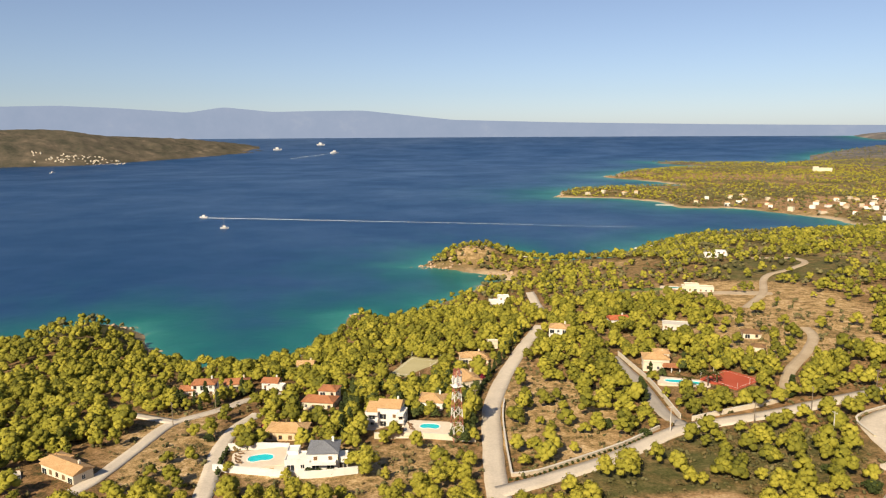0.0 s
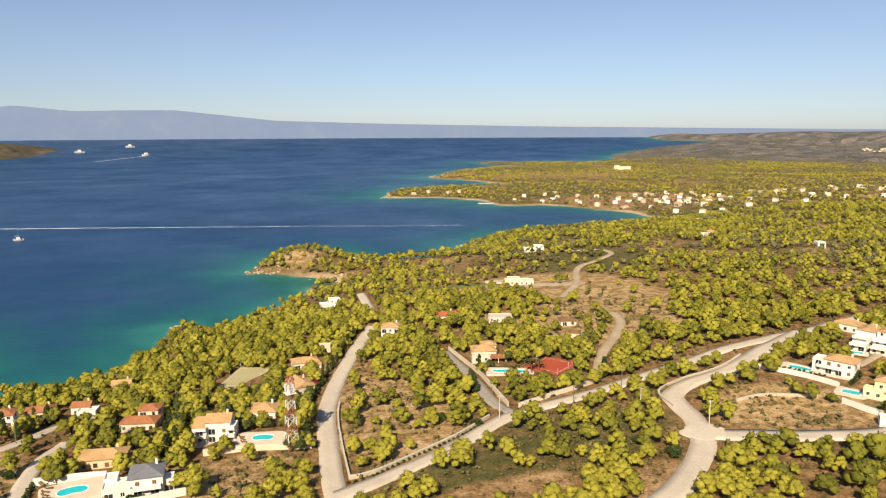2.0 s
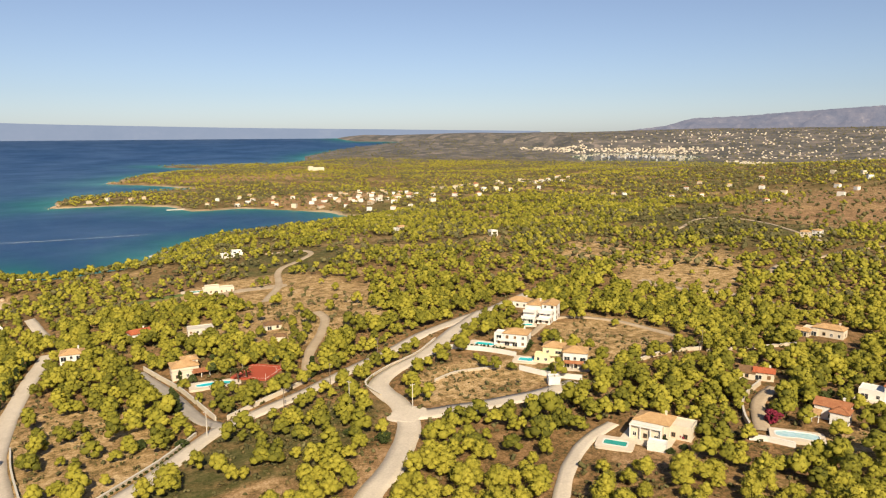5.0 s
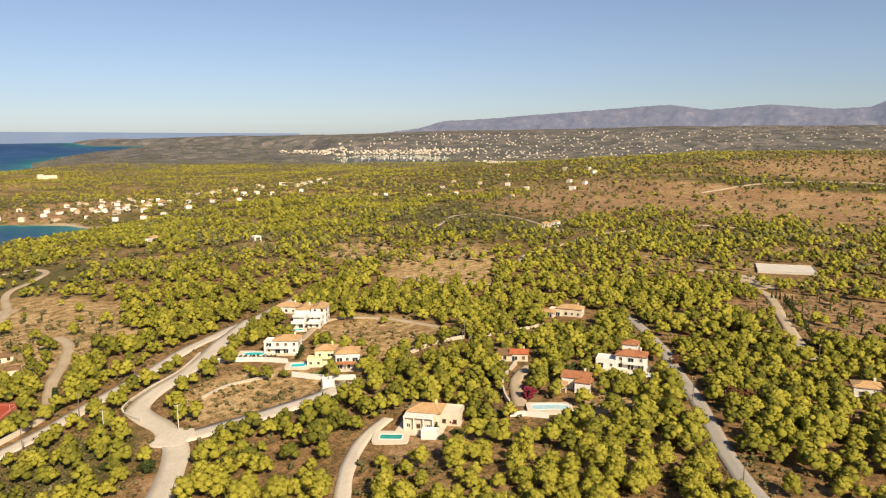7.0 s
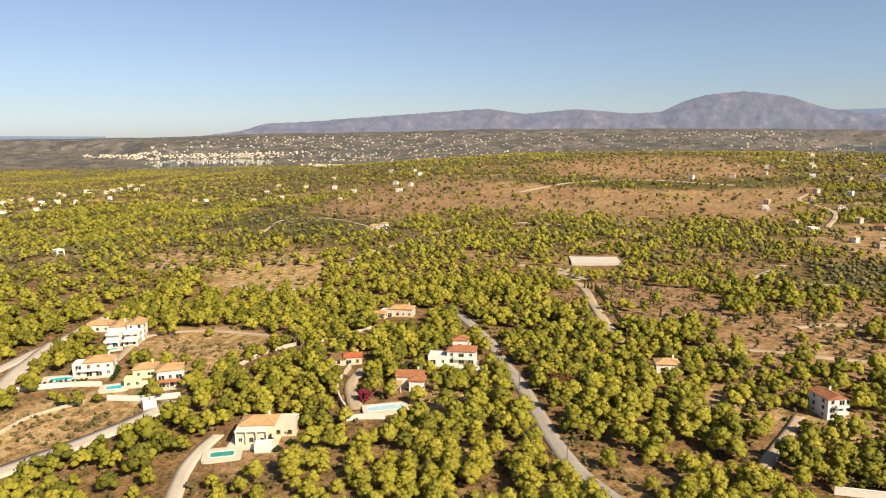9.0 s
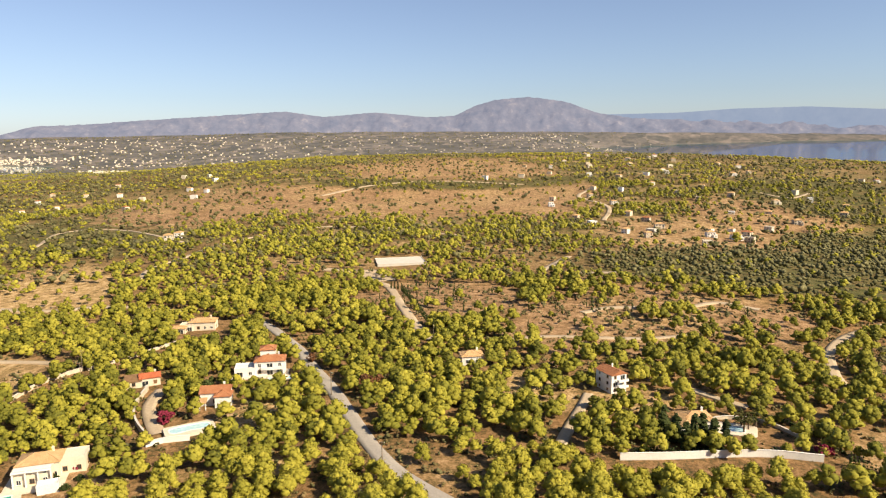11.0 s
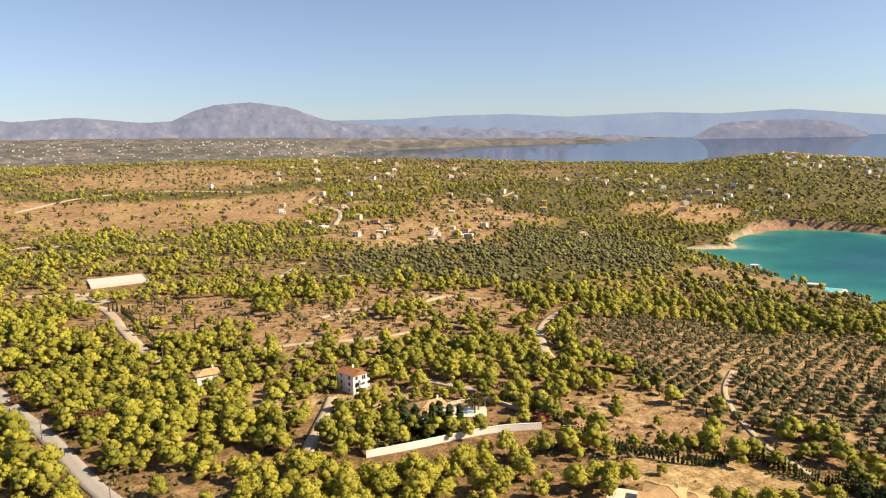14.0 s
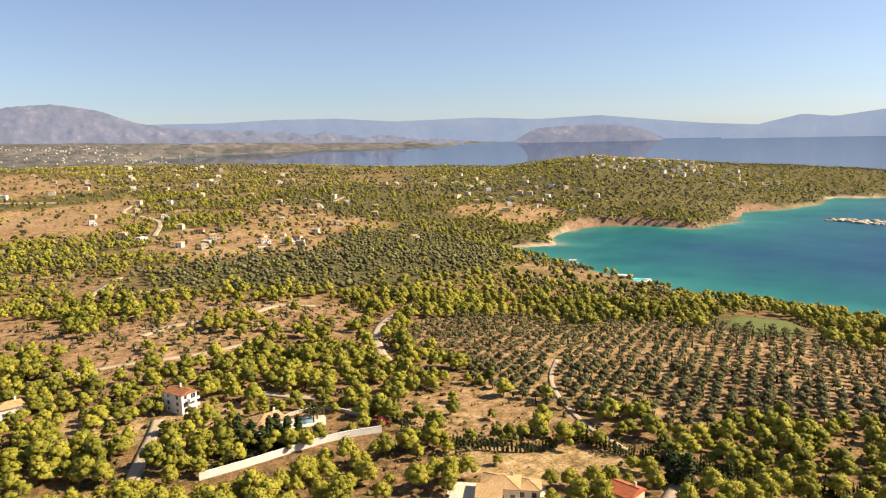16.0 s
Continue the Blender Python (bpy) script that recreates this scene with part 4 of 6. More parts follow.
house("hip_roof_bungalow", "white bungalow with a broad pale tile roof", -4, 242, -12, [(0, 0, 11, 10, 0, 3.8, "hip")], WHITE, ROOF_TAN)
pool("bright turquoise kidney pool beside a white villa", -4.4, 219.5, -10, 4.0, 2.6, POOL, (5, 2.2), 0.4, 2.4, up=0.7)
garden_wall("stepped cream retaining wall under gardens", [(-22, 213), (-10, 212), (0, 209), (10, 206)], 2.0, 0.5, CREAM)
house("tan_roof_house", "cream house with a tan tile roof beside the lane", 9.5, 266, 22, [(0, 0, 9, 12, 0, 4.2, "gable")], CREAM, ROOF_TAN)
house("lane_house", "low cream house with pale tile roofs", 13, 300, 10, [(0, 0, 13, 8, 0, 3.4, "hip"), (3, -5, 8, 5, 0, 3.0, "hip")], CREAM, ROOF_TAN)
house("garden_shed", "small white flat-roofed building", 23, 318, 0, [(0, 0, 6, 5, 0, 3.6, "flat")], CREAM, chimney=False)
house("cypress_villa", "white villa with orange roofs among cypresses", -97, 276, -15, [(0, 0, 11, 8, 0, 5.6, "hip"), (-8, -1, 8, 7, 0, 3.2, "hip")], WHITE, ROOF_ORANGE)
house("cape_house", "low house with orange tile roof", -87, 286, -8, [(0, 0, 12, 8, 0, 3.4, "hip")], CREAM, ROOF_ORANGE)
house("cape_cottage", "white cottage with terracotta roof by the lane", -72, 285, -20, [(0, 0, 8, 7, 0, 3.6, "gable"), (4, -5, 8, 6, 0, 2.8, "flat")], WHITE, ROOF_ORANGE)
house("long_roof_house", "long cream house under a tan tile roof", -106, 187, -60, [(0, 0, 18, 7, 0, 3.4, "gable"), (-9, 2, 7, 7, 0, 3.0, "hip")], CREAM, ROOF_TAN)
pool("small turquoise pool behind a long house", -122, 184, 0, 3.2, 2.0, POOL, (1.5, 1.5))
house("wood_house", "white house half hidden by pines", -64, 318, -10, [(0, 0, 9, 7, 0, 4.2, "gable")], CREAM, ROOF_TAN)
house("white_cube_house", "white flat-roofed house above the cove", 35, 425, 8, [(0, 0, 15, 9, 0, 4.2, "flat"), (3, 2, 8, 7, 4.2, 2.8, "flat")], WHITE)
house("yellow_roof_house", "white two-storey house with a pale yellow roof", 55.5, 327, -6, [(0, 0, 10.5, 9, 0, 6.0, "hip")], WHITE, ROOF_TAN)
house("red_roof_house", "white house with a red tile roof in pines", 88, 346, 18, [(0, 0, 11, 8, 0, 4.0, "gable")], WHITE, ROOF_RED)
house("flat_grey_house", "low grey flat-roofed building", 112, 331, 4, [(0, 0, 14, 9, 0, 2.8, "flat")], CONCRETE, chimney=False)
v14 = house("court_villa", "cream villa with pale roofs, pool and court", 86, 276, 8, [(0, 0, 12, 9, 0, 4.4, "hip"), (-2, -6, 9, 5, 0, 3.2, "flat"), (3, 3, 7, 6, 0, 6.0, "hip")], CREAM, ROOF_TAN)
porch(v14, 6, -9, 8, 4.5, 3.0, ROOF_ORANGE)
pool("long free-form turquoise pool among palms", 89.5, 252, 2, 8.5, 2.4, POOL, (2.5, 2.0), 0.45, 2.6, up=0.5)
garden_wall("cream garden wall along a lane", [(77, 218), (77.5, 240), (77.5, 264), (75, 292)], 1.7, 0.35, CREAM)
garden_wall("cream garden wall above the main road", [(80, 216), (94, 221), (108, 226), (118, 231)], 1.6, 0.35, CREAM)
garden_wall("long low stone wall along the verge", [(18.5, 180), (26, 181.5), (42, 192), (56, 201), (68, 211)], 1.0, 0.5, STONE)
garden_wall("low stone wall beside the lane", [(18.5, 180), (19, 204), (20, 226), (22, 243)], 1.0, 0.4, STONE)
v15 = house("low_modern_villa", "long low modern stone villa with a flat roof", 156, 424, 6, [(0, 0, 22, 8, 0, 3.4, "flat"), (-4, 3, 10, 7, 0, 4.4, "flat")], CREAM, chimney=False)
pool("dark turquoise infinity pool", 145, 436, 0, 6, 2.4, POOL_GREEN, (3, 2), 0, 8)
house("white_bay_villa", "long white villa above the bay", 213, 545, 10, [(0, 0, 20, 8, 0, 3.6, "flat"), (5, 2, 9, 7, 0, 5.6, "flat")], WHITE, chimney=False)
house("thatched_lodge", "low lodge with a dark brown roof", 139, 309, 10, [(0, 0, 9, 7, 0, 2.8, "hip", WOOD)], CREAM, chimney=False)
house("thatched_pavilion", "dark-roofed open pavilion by an orchard", 133, 288, 0, [(0, 0, 6, 5, 0, 2.6, "hip", WOOD)], CREAM, chimney=False, windows=False)

# the terrace of villas on the bend
c1 = house("stepped_white_villas", "white stepped three-storey villas with recessed balconies", 239.4, 228.6, -14, [(-4, 2, 8, 10, 0, 7.8, "gable"), (4.6, 2, 8, 10, 0, 8.6, "gable"), (-5, -5.5, 7, 5, 0, 5.2, "flat"), (4, -5.5, 7, 5, 0, 5.4, "flat"), (-5, -10, 7, 4, 0, 2.6, "flat"), (4, -10, 7, 4, 0, 2.7, "flat")], WHITE, ROOF_TAN)
for cx in (-5, 4):
    rail_balcony(c1, cx, -8, 6.6, 1.6, 5.3, WHITE)
    rail_balcony(c1, cx, -12, 6.6, 1.6, 2.7, WHITE)
c2 = house("white_villa_with_pool", "white two-storey villa with arches and a pale roof", 202, 208, -14, [(1, 0, 12, 9, 0, 6.2, "hip"), (-7.2, -1, 5, 7, 0, 5.4, "flat")], WHITE, ROOF_TAN, terrace=(-10, 8, -7.5, 4, 0.2))
rail_balcony(c2, -3, -4.5, 9, 1.8, 3.0, WHITE)
c3 = house("yellow_villa", "pale yellow two-storey villa with a tan tile roof", 199.7, 184.2, -10, [(0.5, 0, 9.5, 8, 0, 6.6, "hip"), (-4, -4.5, 7, 4, 0, 3.4, "flat")], YELLOW, ROOF_TAN, terrace=(-8, 6, -7.5, 4, 0.2))
rail_balcony(c3, 1.5, -4, 6, 1.6, 3.3, YELLOW)
c4 = house("pale_box_villa", "pale plastered two-storey villa with a tan roof", 200.5, 173.4, -4, [(0, 0, 10.5, 9, 0, 7.0, "hip")], WHITE, ROOF_TAN, chimney=False, terrace=(-6, 7, -8, 4, 0.3))
porch(c4, -0.5, -5.6, 9, 2.4, 3.0, ROOF_ORANGE)
house("tan_roof_villa", "white villa with a broad tan roof behind hedges", 251.4, 255.6, -20, [(0, 0, 13, 9, 0, 3.8, "hip"), (-6, -5, 6, 5, 0, 2.8, "flat")], WHITE, ROOF_TAN)
pool("turquoise rounded pool above a white wall", 191.5, 215.5, -20, 5.2, 2.4, POOL, (3, 2), 0.2, 2.6, up=0.7)
pool("small turquoise pool below a yellow villa", 190.5, 190, -10, 3.4, 2.4, POOL, (2.2, 2.0), 0, 6, up=0.5)
pool("small blue pool beneath the white villas", 226, 225, 0, 3.0, 1.7, POOL, (2, 1.5), 0, 6)
garden_wall("long white wall along the villa gardens", [(178, 223), (185, 212), (189, 203), (191, 196)], 1.8, 0.4, WHITE)
garden_wall("white garden wall below the pale villa", [(181, 184), (184, 172), (190, 161)], 1.8, 0.4, WHITE)
garden_wall("low stone wall through the dry plot", [(150, 196), (160, 197), (168, 194), (177, 190)], 0.9, 0.5, STONE)
garden_wall("stone wall climbing along the dry field", [(214, 160), (226, 160), (240, 158), (252, 152)], 1.4, 0.5, STONE)
garden_wall("pale stone kerb around the bend", [(128.5, 199), (131, 213), (145, 221), (163, 226.5), (182, 237)], 0.7, 0.5, STONE)
house("wall_hut", "small white transformer hut at the roadside", 180, 165.5, 10, [(0, 0, 5, 4, 0, 3.0, "flat")], WHITE, chimney=False, windows=False)

# villas in the pine wood
e1 = house("terrace_villa", "cream villa with flat and tiled roofs over a green pool", 171, 117, -14, [(0, 0, 12, 9, 0, 5.2, "hip"), (9, 2, 8, 8, 0, 4.4, "flat"), (-1, -6, 11, 4, 0, 4.4, "flat")], CREAM, ROOF_TAN, terrace=(-9, 8, -12, 0, 0.2))
part("pergola", Shape().box(-6.5, 4.5, -9.0, -4.2, 4.6, 4.85), WHITE, e1, "white canopy slab")
for k in range(4):
    part("post", Shape().box(-6.3 + 3.5 * k, -5.9 + 3.5 * k, -8.9, -8.5, 0, 4.6), WHITE, e1)
pool("rectangular green-turquoise pool on a pale terrace", 156.5, 119.8, -8, 4.0, 1.9, POOL_GREEN, (2.2, 2.6), 0, 10, up=0.5)
house("pool_cabin", "white flat-roofed pool cabin", 162.5, 110.0, -8, [(0, 0, 6, 4, 0, 2.2, "flat")], WHITE, chimney=False, windows=False)
e2 = house("orange_roof_villa", "white villa with orange tile roofs and bougainvillea", 221.4, 88.5, -10, [(0, 0, 11, 8, 0, 4.8, "gable"), (3.5, -4.5, 6, 6, 0, 4.4, "hip")], WHITE, ROOF_ORANGE)
porch(e2, -5, -6.5, 5, 4.5, 2.8, ROOF_TAN, WHITE)
pool("large pale drained-looking pool with curved edge", 199, 88.5, 8, 7.2, 2.8, POOL_PALE, (1.6, 1.6), 0.3, 3.5, up=0.9)
e3 = house("tower_villa", "white villa with orange roofs and a small tower", 250.2, 80.4, -6, [(2, 0, 13, 8, 0, 6.0, "hip"), (1, 4, 6.5, 6.5, 0, 9.6, "hip"), (-8.5, -1, 9, 8, 0, 3.4, "flat")], WHITE, ROOF_ORANGE, terrace=(-14, 10, -8.5, 3, 0.2))
rail_balcony(e3, 3, -4, 9, 1.8, 3.0, WHITE)
pool("narrow pool below a white tower villa", 244, 73.5, 0, 5, 1.6, POOL_PALE, (1, 1), 0, 8)
house("tan_hall", "tan-roofed house with a flat annex in pines", 313, 129, -14, [(0, 0, 14, 8, 0, 4.4, "hip"), (-8, -2, 7, 6, 0, 3.2, "flat"), (-12, -7, 9, 5, 0, 2.8, "hip")], CREAM, ROOF_TAN)
house("red_roof_cottage", "small cottage with a red tile roof in the wood", 238, 119, 0, [(0, 0, 8, 6, 0, 3.4, "gable"), (-6.5, -1, 6, 5, 0, 2.8, "shed", WOOD)], CREAM, ROOF_RED)
garden_wall("stone wall beside a villa drive", [(193, 99), (203, 107), (216, 114), (232, 117)], 1.8, 0.5, STONE)
garden_wall("white wall by the pale pool", [(188, 97), (191, 93), (193, 86)], 1.6, 0.4, WHITE)
garden_wall("low wall on the wooded slope", [(252, 150), (272, 140), (290, 132)], 1.2, 0.5, STONE)
house("white_wood_house", "white house with hipped roof among pines", 263, 4, 10, [(0, 0, 10, 8, 0, 3.8, "hip")], WHITE, ROOF_TAN)
f2 = house("tall_orange_roof_house", "tall three-storey white house with an orange roof and loggia", 237.5, -44.5, 38, [(0, 0, 8.5, 12, 0, 8.6, "gable")], WHITE, ROOF_ORANGE, grow=0.86)
for zz in (2.9, 5.7):
    rail_balcony(f2, 1.2, -6.5, 5.6, 1.8, zz, WHITE)
house("tan_hip_house", "low house with layered tan hip roofs", 207, -64, 20, [(0, 0, 11, 9, 0, 3.6, "hip"), (-4, -5, 6, 6, 0, 3.2, "hip")], WHITE, ROOF_TAN)
pool("small pale pool beside palms", 204, -75, 0, 3.5, 2.2, POOL_PALE, (3.5, 2.5), 0, 6)
garden_wall("long white wall around a wooded garden", [(181.6, -37), (182.9, -48.9), (184.9, -64.0), (185.6, -78.2), (183.5, -91.3)], 2.0, 0.35, WHITE)
for y in range(-96, -33, 6):                # the strip before the white wall is kept cut
    BUILT.append((177.5, y, 6.5))
garden_wall("curved stone garden wall", [(209, -66), (213, -76), (209, -86), (197, -92)], 1.0, 0.5, STONE)
g1 = house("tan_villa_cluster", "sand-coloured villa with several tan hip roofs", 131, -97, -4, [(0, 2, 11, 9, 0, 4.0, "hip"), (-3, -4, 7, 5, 0, 3.2, "shed"), (8, 3, 7, 7, 0, 3.0, "hip")], CREAM, ROOF_TAN, terrace=(-16, 13, -8, 8, 0.2))
house("red_roof_lodge", "house with a red-orange tile roof", 113, -121, -30, [(0, 0, 8, 8, 0, 3.6, "gable")], CREAM, ROOF_RED)
house("shore_villa", "white villa on the shore of the bay", 491, -447, 6, [(0, 0, 18, 9, 0, 3.6, "flat"), (3, 1, 9, 7, 3.6, 2.4, "flat")], WHITE)
house("point_house", "white low house beside a turquoise pool", 400, -424, 0, [(0, 0, 14, 8, 0, 3.0, "flat")], WHITE, chimney=False)
pool("bright turquoise sea-side pool", 391, -428, 0, 10, 6, POOL, (3, 2), 0, 3, up=1.0)
house("white_depot", "long white flat-roofed depot in the fields", 488, 57, 6, [(0, 0, 40, 30, 0, 0.7, "flat")], CONCRETE, chimney=False, windows=False)


# sports courts
def court(label, x, y, turn, a, b, m, name):
    turn = turn - math.degrees(math.atan2(x, y))
    z = gz(x, y) + 0.5
    ob = thing(name, label, "sports court", x, y, z, turn)
    part("court_slab", Shape().box(-a, a, -b, b, -4, 0), m, ob)
    for k in (-1, 1):
        part("line", Shape().box(-a * 0.85, a * 0.85, k * b * 0.8 - 0.06, k * b * 0.8 + 0.06, 0.0, 0.012), WHITE, ob)
        part("line", Shape().box(k * a * 0.85 - 0.06, k * a * 0.85 + 0.06, -b * 0.79, b * 0.79, 0.0, 0.012), WHITE, ob)
    for sx in (-a, a):
        for sy in (-b, 0, b):
            q = part("fence_post", Shape().tube((0, 0, 0), (0, 0, 2.6), 0.05, 0.05, 5), METAL_WHITE, ob)
            q.location = (sx * 0.98, sy * 0.98, 0)
    BUILT.append((x, y, max(a, b) + 0.5))


court("red hard-surface sports court in a garden", 107.5, 253, -30, 7.5, 8.5, RED_COURT, "sports_court")
BUILT.append((-11, 284, 9))
BUILT.append((103.5, 243, 8))
court("old sandy tennis court ringed by hedges", -12, 297, -22, 7, 13, CLAY, "tennis_court")
# ---- scattered houses of the villages ----
def village(group, label, spots, wall, roof, seed, hip=0.6):
    """Plain houses, each a thing of its own, at the given places."""
    rng = random.Random(seed)
    for x, y in spots:
        w, d, hh = rng.uniform(8, 13), rng.uniform(7, 10), rng.choice((3.6, 6.0, 6.4) if math.hypot(x, y) < 900 else (6.0, 6.6, 7.4))
        flat = rng.random() > hip
        house("village_house", label, x, y, rng.uniform(-40, 40), [(0, 0, w, d, 0, hh, "flat" if flat else "hip")] + ([(w * 0.4, -d * 0.5, 5, 5, 0, 3.0, "flat")] if rng.random() < 0.5 else []),
              rng.choice(wall), rng.choice(roof), chimney=False, group=group, grow=0.8, keep=0.8, seed=rng.randrange(999), windows=math.hypot(x, y) < 900)


def scatter(cx, cy, a, b, turn, n, gap, seed):
    rng, out = random.Random(seed), []
    c, s = math.cos(radians(turn)), math.sin(radians(turn))
    for k in range(n * 30):
        u, w = rng.uniform(-1, 1), rng.uniform(-1, 1)
        if u * u + w * w > 1:
            continue
        x, y = cx + u * a * c - w * b * s, cy + u * a * s + w * b * c
        if all(math.hypot(x - p, y - q) > gap for p, q in out):
            out.append((x, y))
        if len(out) >= n:
            break
    d = inland(np.array([p[0] for p in out]), np.array([p[1] for p in out]))
    return [p for p, k in zip(out, d) if k > 12]


PALE = [WHITE, WHITE, CREAM, STONE]
ROOFS = [ROOF_TAN, ROOF_TAN, ROOF_TAN, ROOF_ORANGE]
village("houses on the wooded peninsula", "white house among pines on the peninsula", scatter(620, 1060, 190, 110, 30, 46, 22, 1) + scatter(800, 950, 260, 180, 20, 48, 28, 2), PALE, ROOFS, 11, 0.5)
village("houses on the wooded peninsula", "pale house near the peninsula tip", scatter(290, 1300, 70, 40, 10, 7, 22, 3) + scatter(480, 1180, 90, 60, 20, 8, 28, 4) + [(440, 657), (449, 668), (363, 534), (376, 540)], PALE, ROOFS, 12, 0.5)
village("houses in the wooded hills", "pale house in the wooded hills", [(407, 448), (744, 841), (760, 830), (827, 652), (836, 640), (580, 264), (592, 260), (905, 560), (960, 470), (1036, -6), (1060, -60), (960, 620)] + scatter(1000, 500, 200, 150, 20, 12, 45, 5), PALE, ROOFS, 13)
village("houses on the eastern slope", "pale house among fields on the eastern slope", scatter(780, -240, 200, 190, 20, 30, 34, 6) + scatter(610, -180, 50, 60, 0, 7, 22, 7) + scatter(1250, -250, 250, 220, 0, 26, 44, 8) + scatter(800, -650, 90, 110, 0, 16, 24, 9) + scatter(980, -650, 160, 160, 0, 22, 34, 19), PALE, ROOFS, 14)
village("houses on the hill over the bay", "pale house on the pine hill over the bay", scatter(1000, -1080, 130, 230, 30, 70, 22, 10) + scatter(850, -1150, 90, 190, 20, 30, 26, 21), PALE, ROOFS, 15)


def far_town(name, label, spots, seed, wall, grow=1.0):
    """Distant houses, too many and too small to count: boxes with low roofs in one mesh."""
    rng, s = random.Random(seed), Shape()
    xs, ys = np.array([p[0] for p in spots]), np.array([p[1] for p in spots])
    grounds = [p[2] for p in spots] if len(spots[0]) == 3 else height(xs, ys)
    for (x, y, *_), z in zip(spots, grounds):
        w, d, h, a = grow * rng.uniform(7, 17), grow * rng.uniform(7, 11), grow * rng.choice((3, 4, 6, 7)), rng.uniform(0, 3.1)
        c, q = math.cos(a), math.sin(a)
        vs = [(x + u * c - v * q, y + u * q + v * c, z + k) for k in (-5, h) for u, v in ((-w, -d), (w, -d), (w, d), (-w, d))]
        vs = [(x + (vx - x) / 2, y + (vy - y) / 2, vz) for vx, vy, vz in vs] + [(x, y, z + h + rng.choice((0.2, 2.0)))]
        s.add(vs, [(0, 1, 5, 4), (1, 2, 6, 5), (2, 3, 7, 6), (3, 0, 4, 7), (4, 5, 8), (5, 6, 8), (6, 7, 8), (7, 4, 8)])
    tagged(part(name, s, wall), label, "town", kind="stuff")


far_town("harbour_town", "white harbour town along the bay", scatter(2860, 2250, 330, 50, 120, 120, 14, 31) + scatter(2480, 1330, 170, 60, 60, 60, 14, 32) + scatter(2960, 2010, 60, 300, 20, 90, 14, 34) + scatter(2600, 2420, 180, 60, 140, 60, 14, 36), 33, CREAM, 0.8)
far_town("plain_town", "pale houses strewn over the far plain", scatter(3400, 700, 600, 1500, 10, 460, 18, 35) + scatter(3200, 1700, 500, 900, 30, 260, 18, 37) + scatter(3900, -700, 180, 800, -8, 150, 16, 38), 36, CREAM, 0.62)
slope = random.Random(3)
island_co = np.empty(len(island.data.vertices) * 3, np.float32)
island.data.vertices.foreach_get("co", island_co)
island_co = island_co.reshape(-1, 3)
hill_side = []
for k in range(110):
    a, q = radians(slope.uniform(-29.8, -23.6)), 3090 + 420 * slope.uniform(0.06, 0.30)
    x, y = q * math.sin(a), q * math.cos(a)
    hill_side.append((x, y, float(island_co[np.argmin((island_co[:, 0] - x) ** 2 + (island_co[:, 1] - y) ** 2), 2])))
far_town("island_village", "white village on the dry island", hill_side, 39, CREAM, 0.5)
house("hotel_block", "long pale hotel block on the far peninsula", 1090, 2040, 10, [(0, 0, 60, 14, 0, 12, "flat"), (-20, 0, 18, 16, 12, 4, "flat")], CREAM, chimney=False, windows=False)
# ---- plants ----
ICO_V = np.array([(0, 0, -1), (0.7236, -0.5257, -0.4472), (-0.2764, -0.8507, -0.4472), (-0.8944, 0, -0.4472), (-0.2764, 0.8507, -0.4472), (0.7236, 0.5257, -0.4472),
                  (0.2764, -0.8507, 0.4472), (-0.7236, -0.5257, 0.4472), (-0.7236, 0.5257, 0.4472), (0.2764, 0.8507, 0.4472), (0.8944, 0, 0.4472), (0, 0, 1)])
ICO_F = np.array([(0, 1, 2), (1, 0, 5), (0, 2, 3), (0, 3, 4), (0, 4, 5), (1, 5, 10), (2, 1, 6), (3, 2, 7), (4, 3, 8), (5, 4, 9), (1, 10, 6), (2, 6, 7), (3, 7, 8), (4, 8, 9), (5, 9, 10), (6, 10, 11), (7, 6, 11), (8, 7, 11), (9, 8, 11), (10, 9, 11)])[:, ::-1]
ICO_F = ICO_F[:, ::-1]
OCT_V = np.array([(1, 0, 0), (-1, 0, 0), (0, 1, 0), (0, -1, 0), (0, 0, 1), (0, 0, -1)], float)
OCT_F = np.array([(0, 2, 4), (2, 1, 4), (1, 3, 4), (3, 0, 4), (2, 0, 5), (1, 2, 5), (3, 1, 5), (0, 3, 5)])


def clumps(centres, sizes, base_v, base_f, rng, flat=0.75, jag=0.3):
    """Many small uneven leaf clumps as one set of vertices and triangles."""
    n, k = len(centres), len(base_v)
    q = rng.normal(size=(n, 3, 3))
    q, _ = np.linalg.qr(q)
    v = np.einsum("kj,nij->nki", base_v, q) * (1 + rng.uniform(-jag, jag, (n, k, 1)))
    v = v * np.asarray(sizes)[:, None, None]
    v[:, :, 2] *= flat
    v = v + np.asarray(centres)[:, None, :]
    f = base_f[None] + (np.arange(n) * k)[:, None, None]
    return v.reshape(-1, 3), f.reshape(-1, 3)


def leaf_sprays(anchor, normal, size, rng):
    """Small uneven three-cornered sprays of needles lying roughly on a surface."""
    n = len(anchor)
    q = normal + rng.normal(size=(n, 3)) * 0.4
    q /= np.linalg.norm(q, axis=1)[:, None]
    u = np.cross(q, rng.normal(size=(n, 3)))
    u /= np.linalg.norm(u, axis=1)[:, None]
    w = np.cross(q, u)
    out = []
    for k in range(3):
        a = k * 2.094 + rng.uniform(-0.5, 0.5, n)
        g = size * rng.uniform(0.6, 1.3, n)
        out.append(anchor + (u * np.cos(a)[:, None] + w * np.sin(a)[:, None]) * g[:, None])
    return np.stack(out, 1).reshape(-1, 3), np.arange(3 * n).reshape(-1, 3)


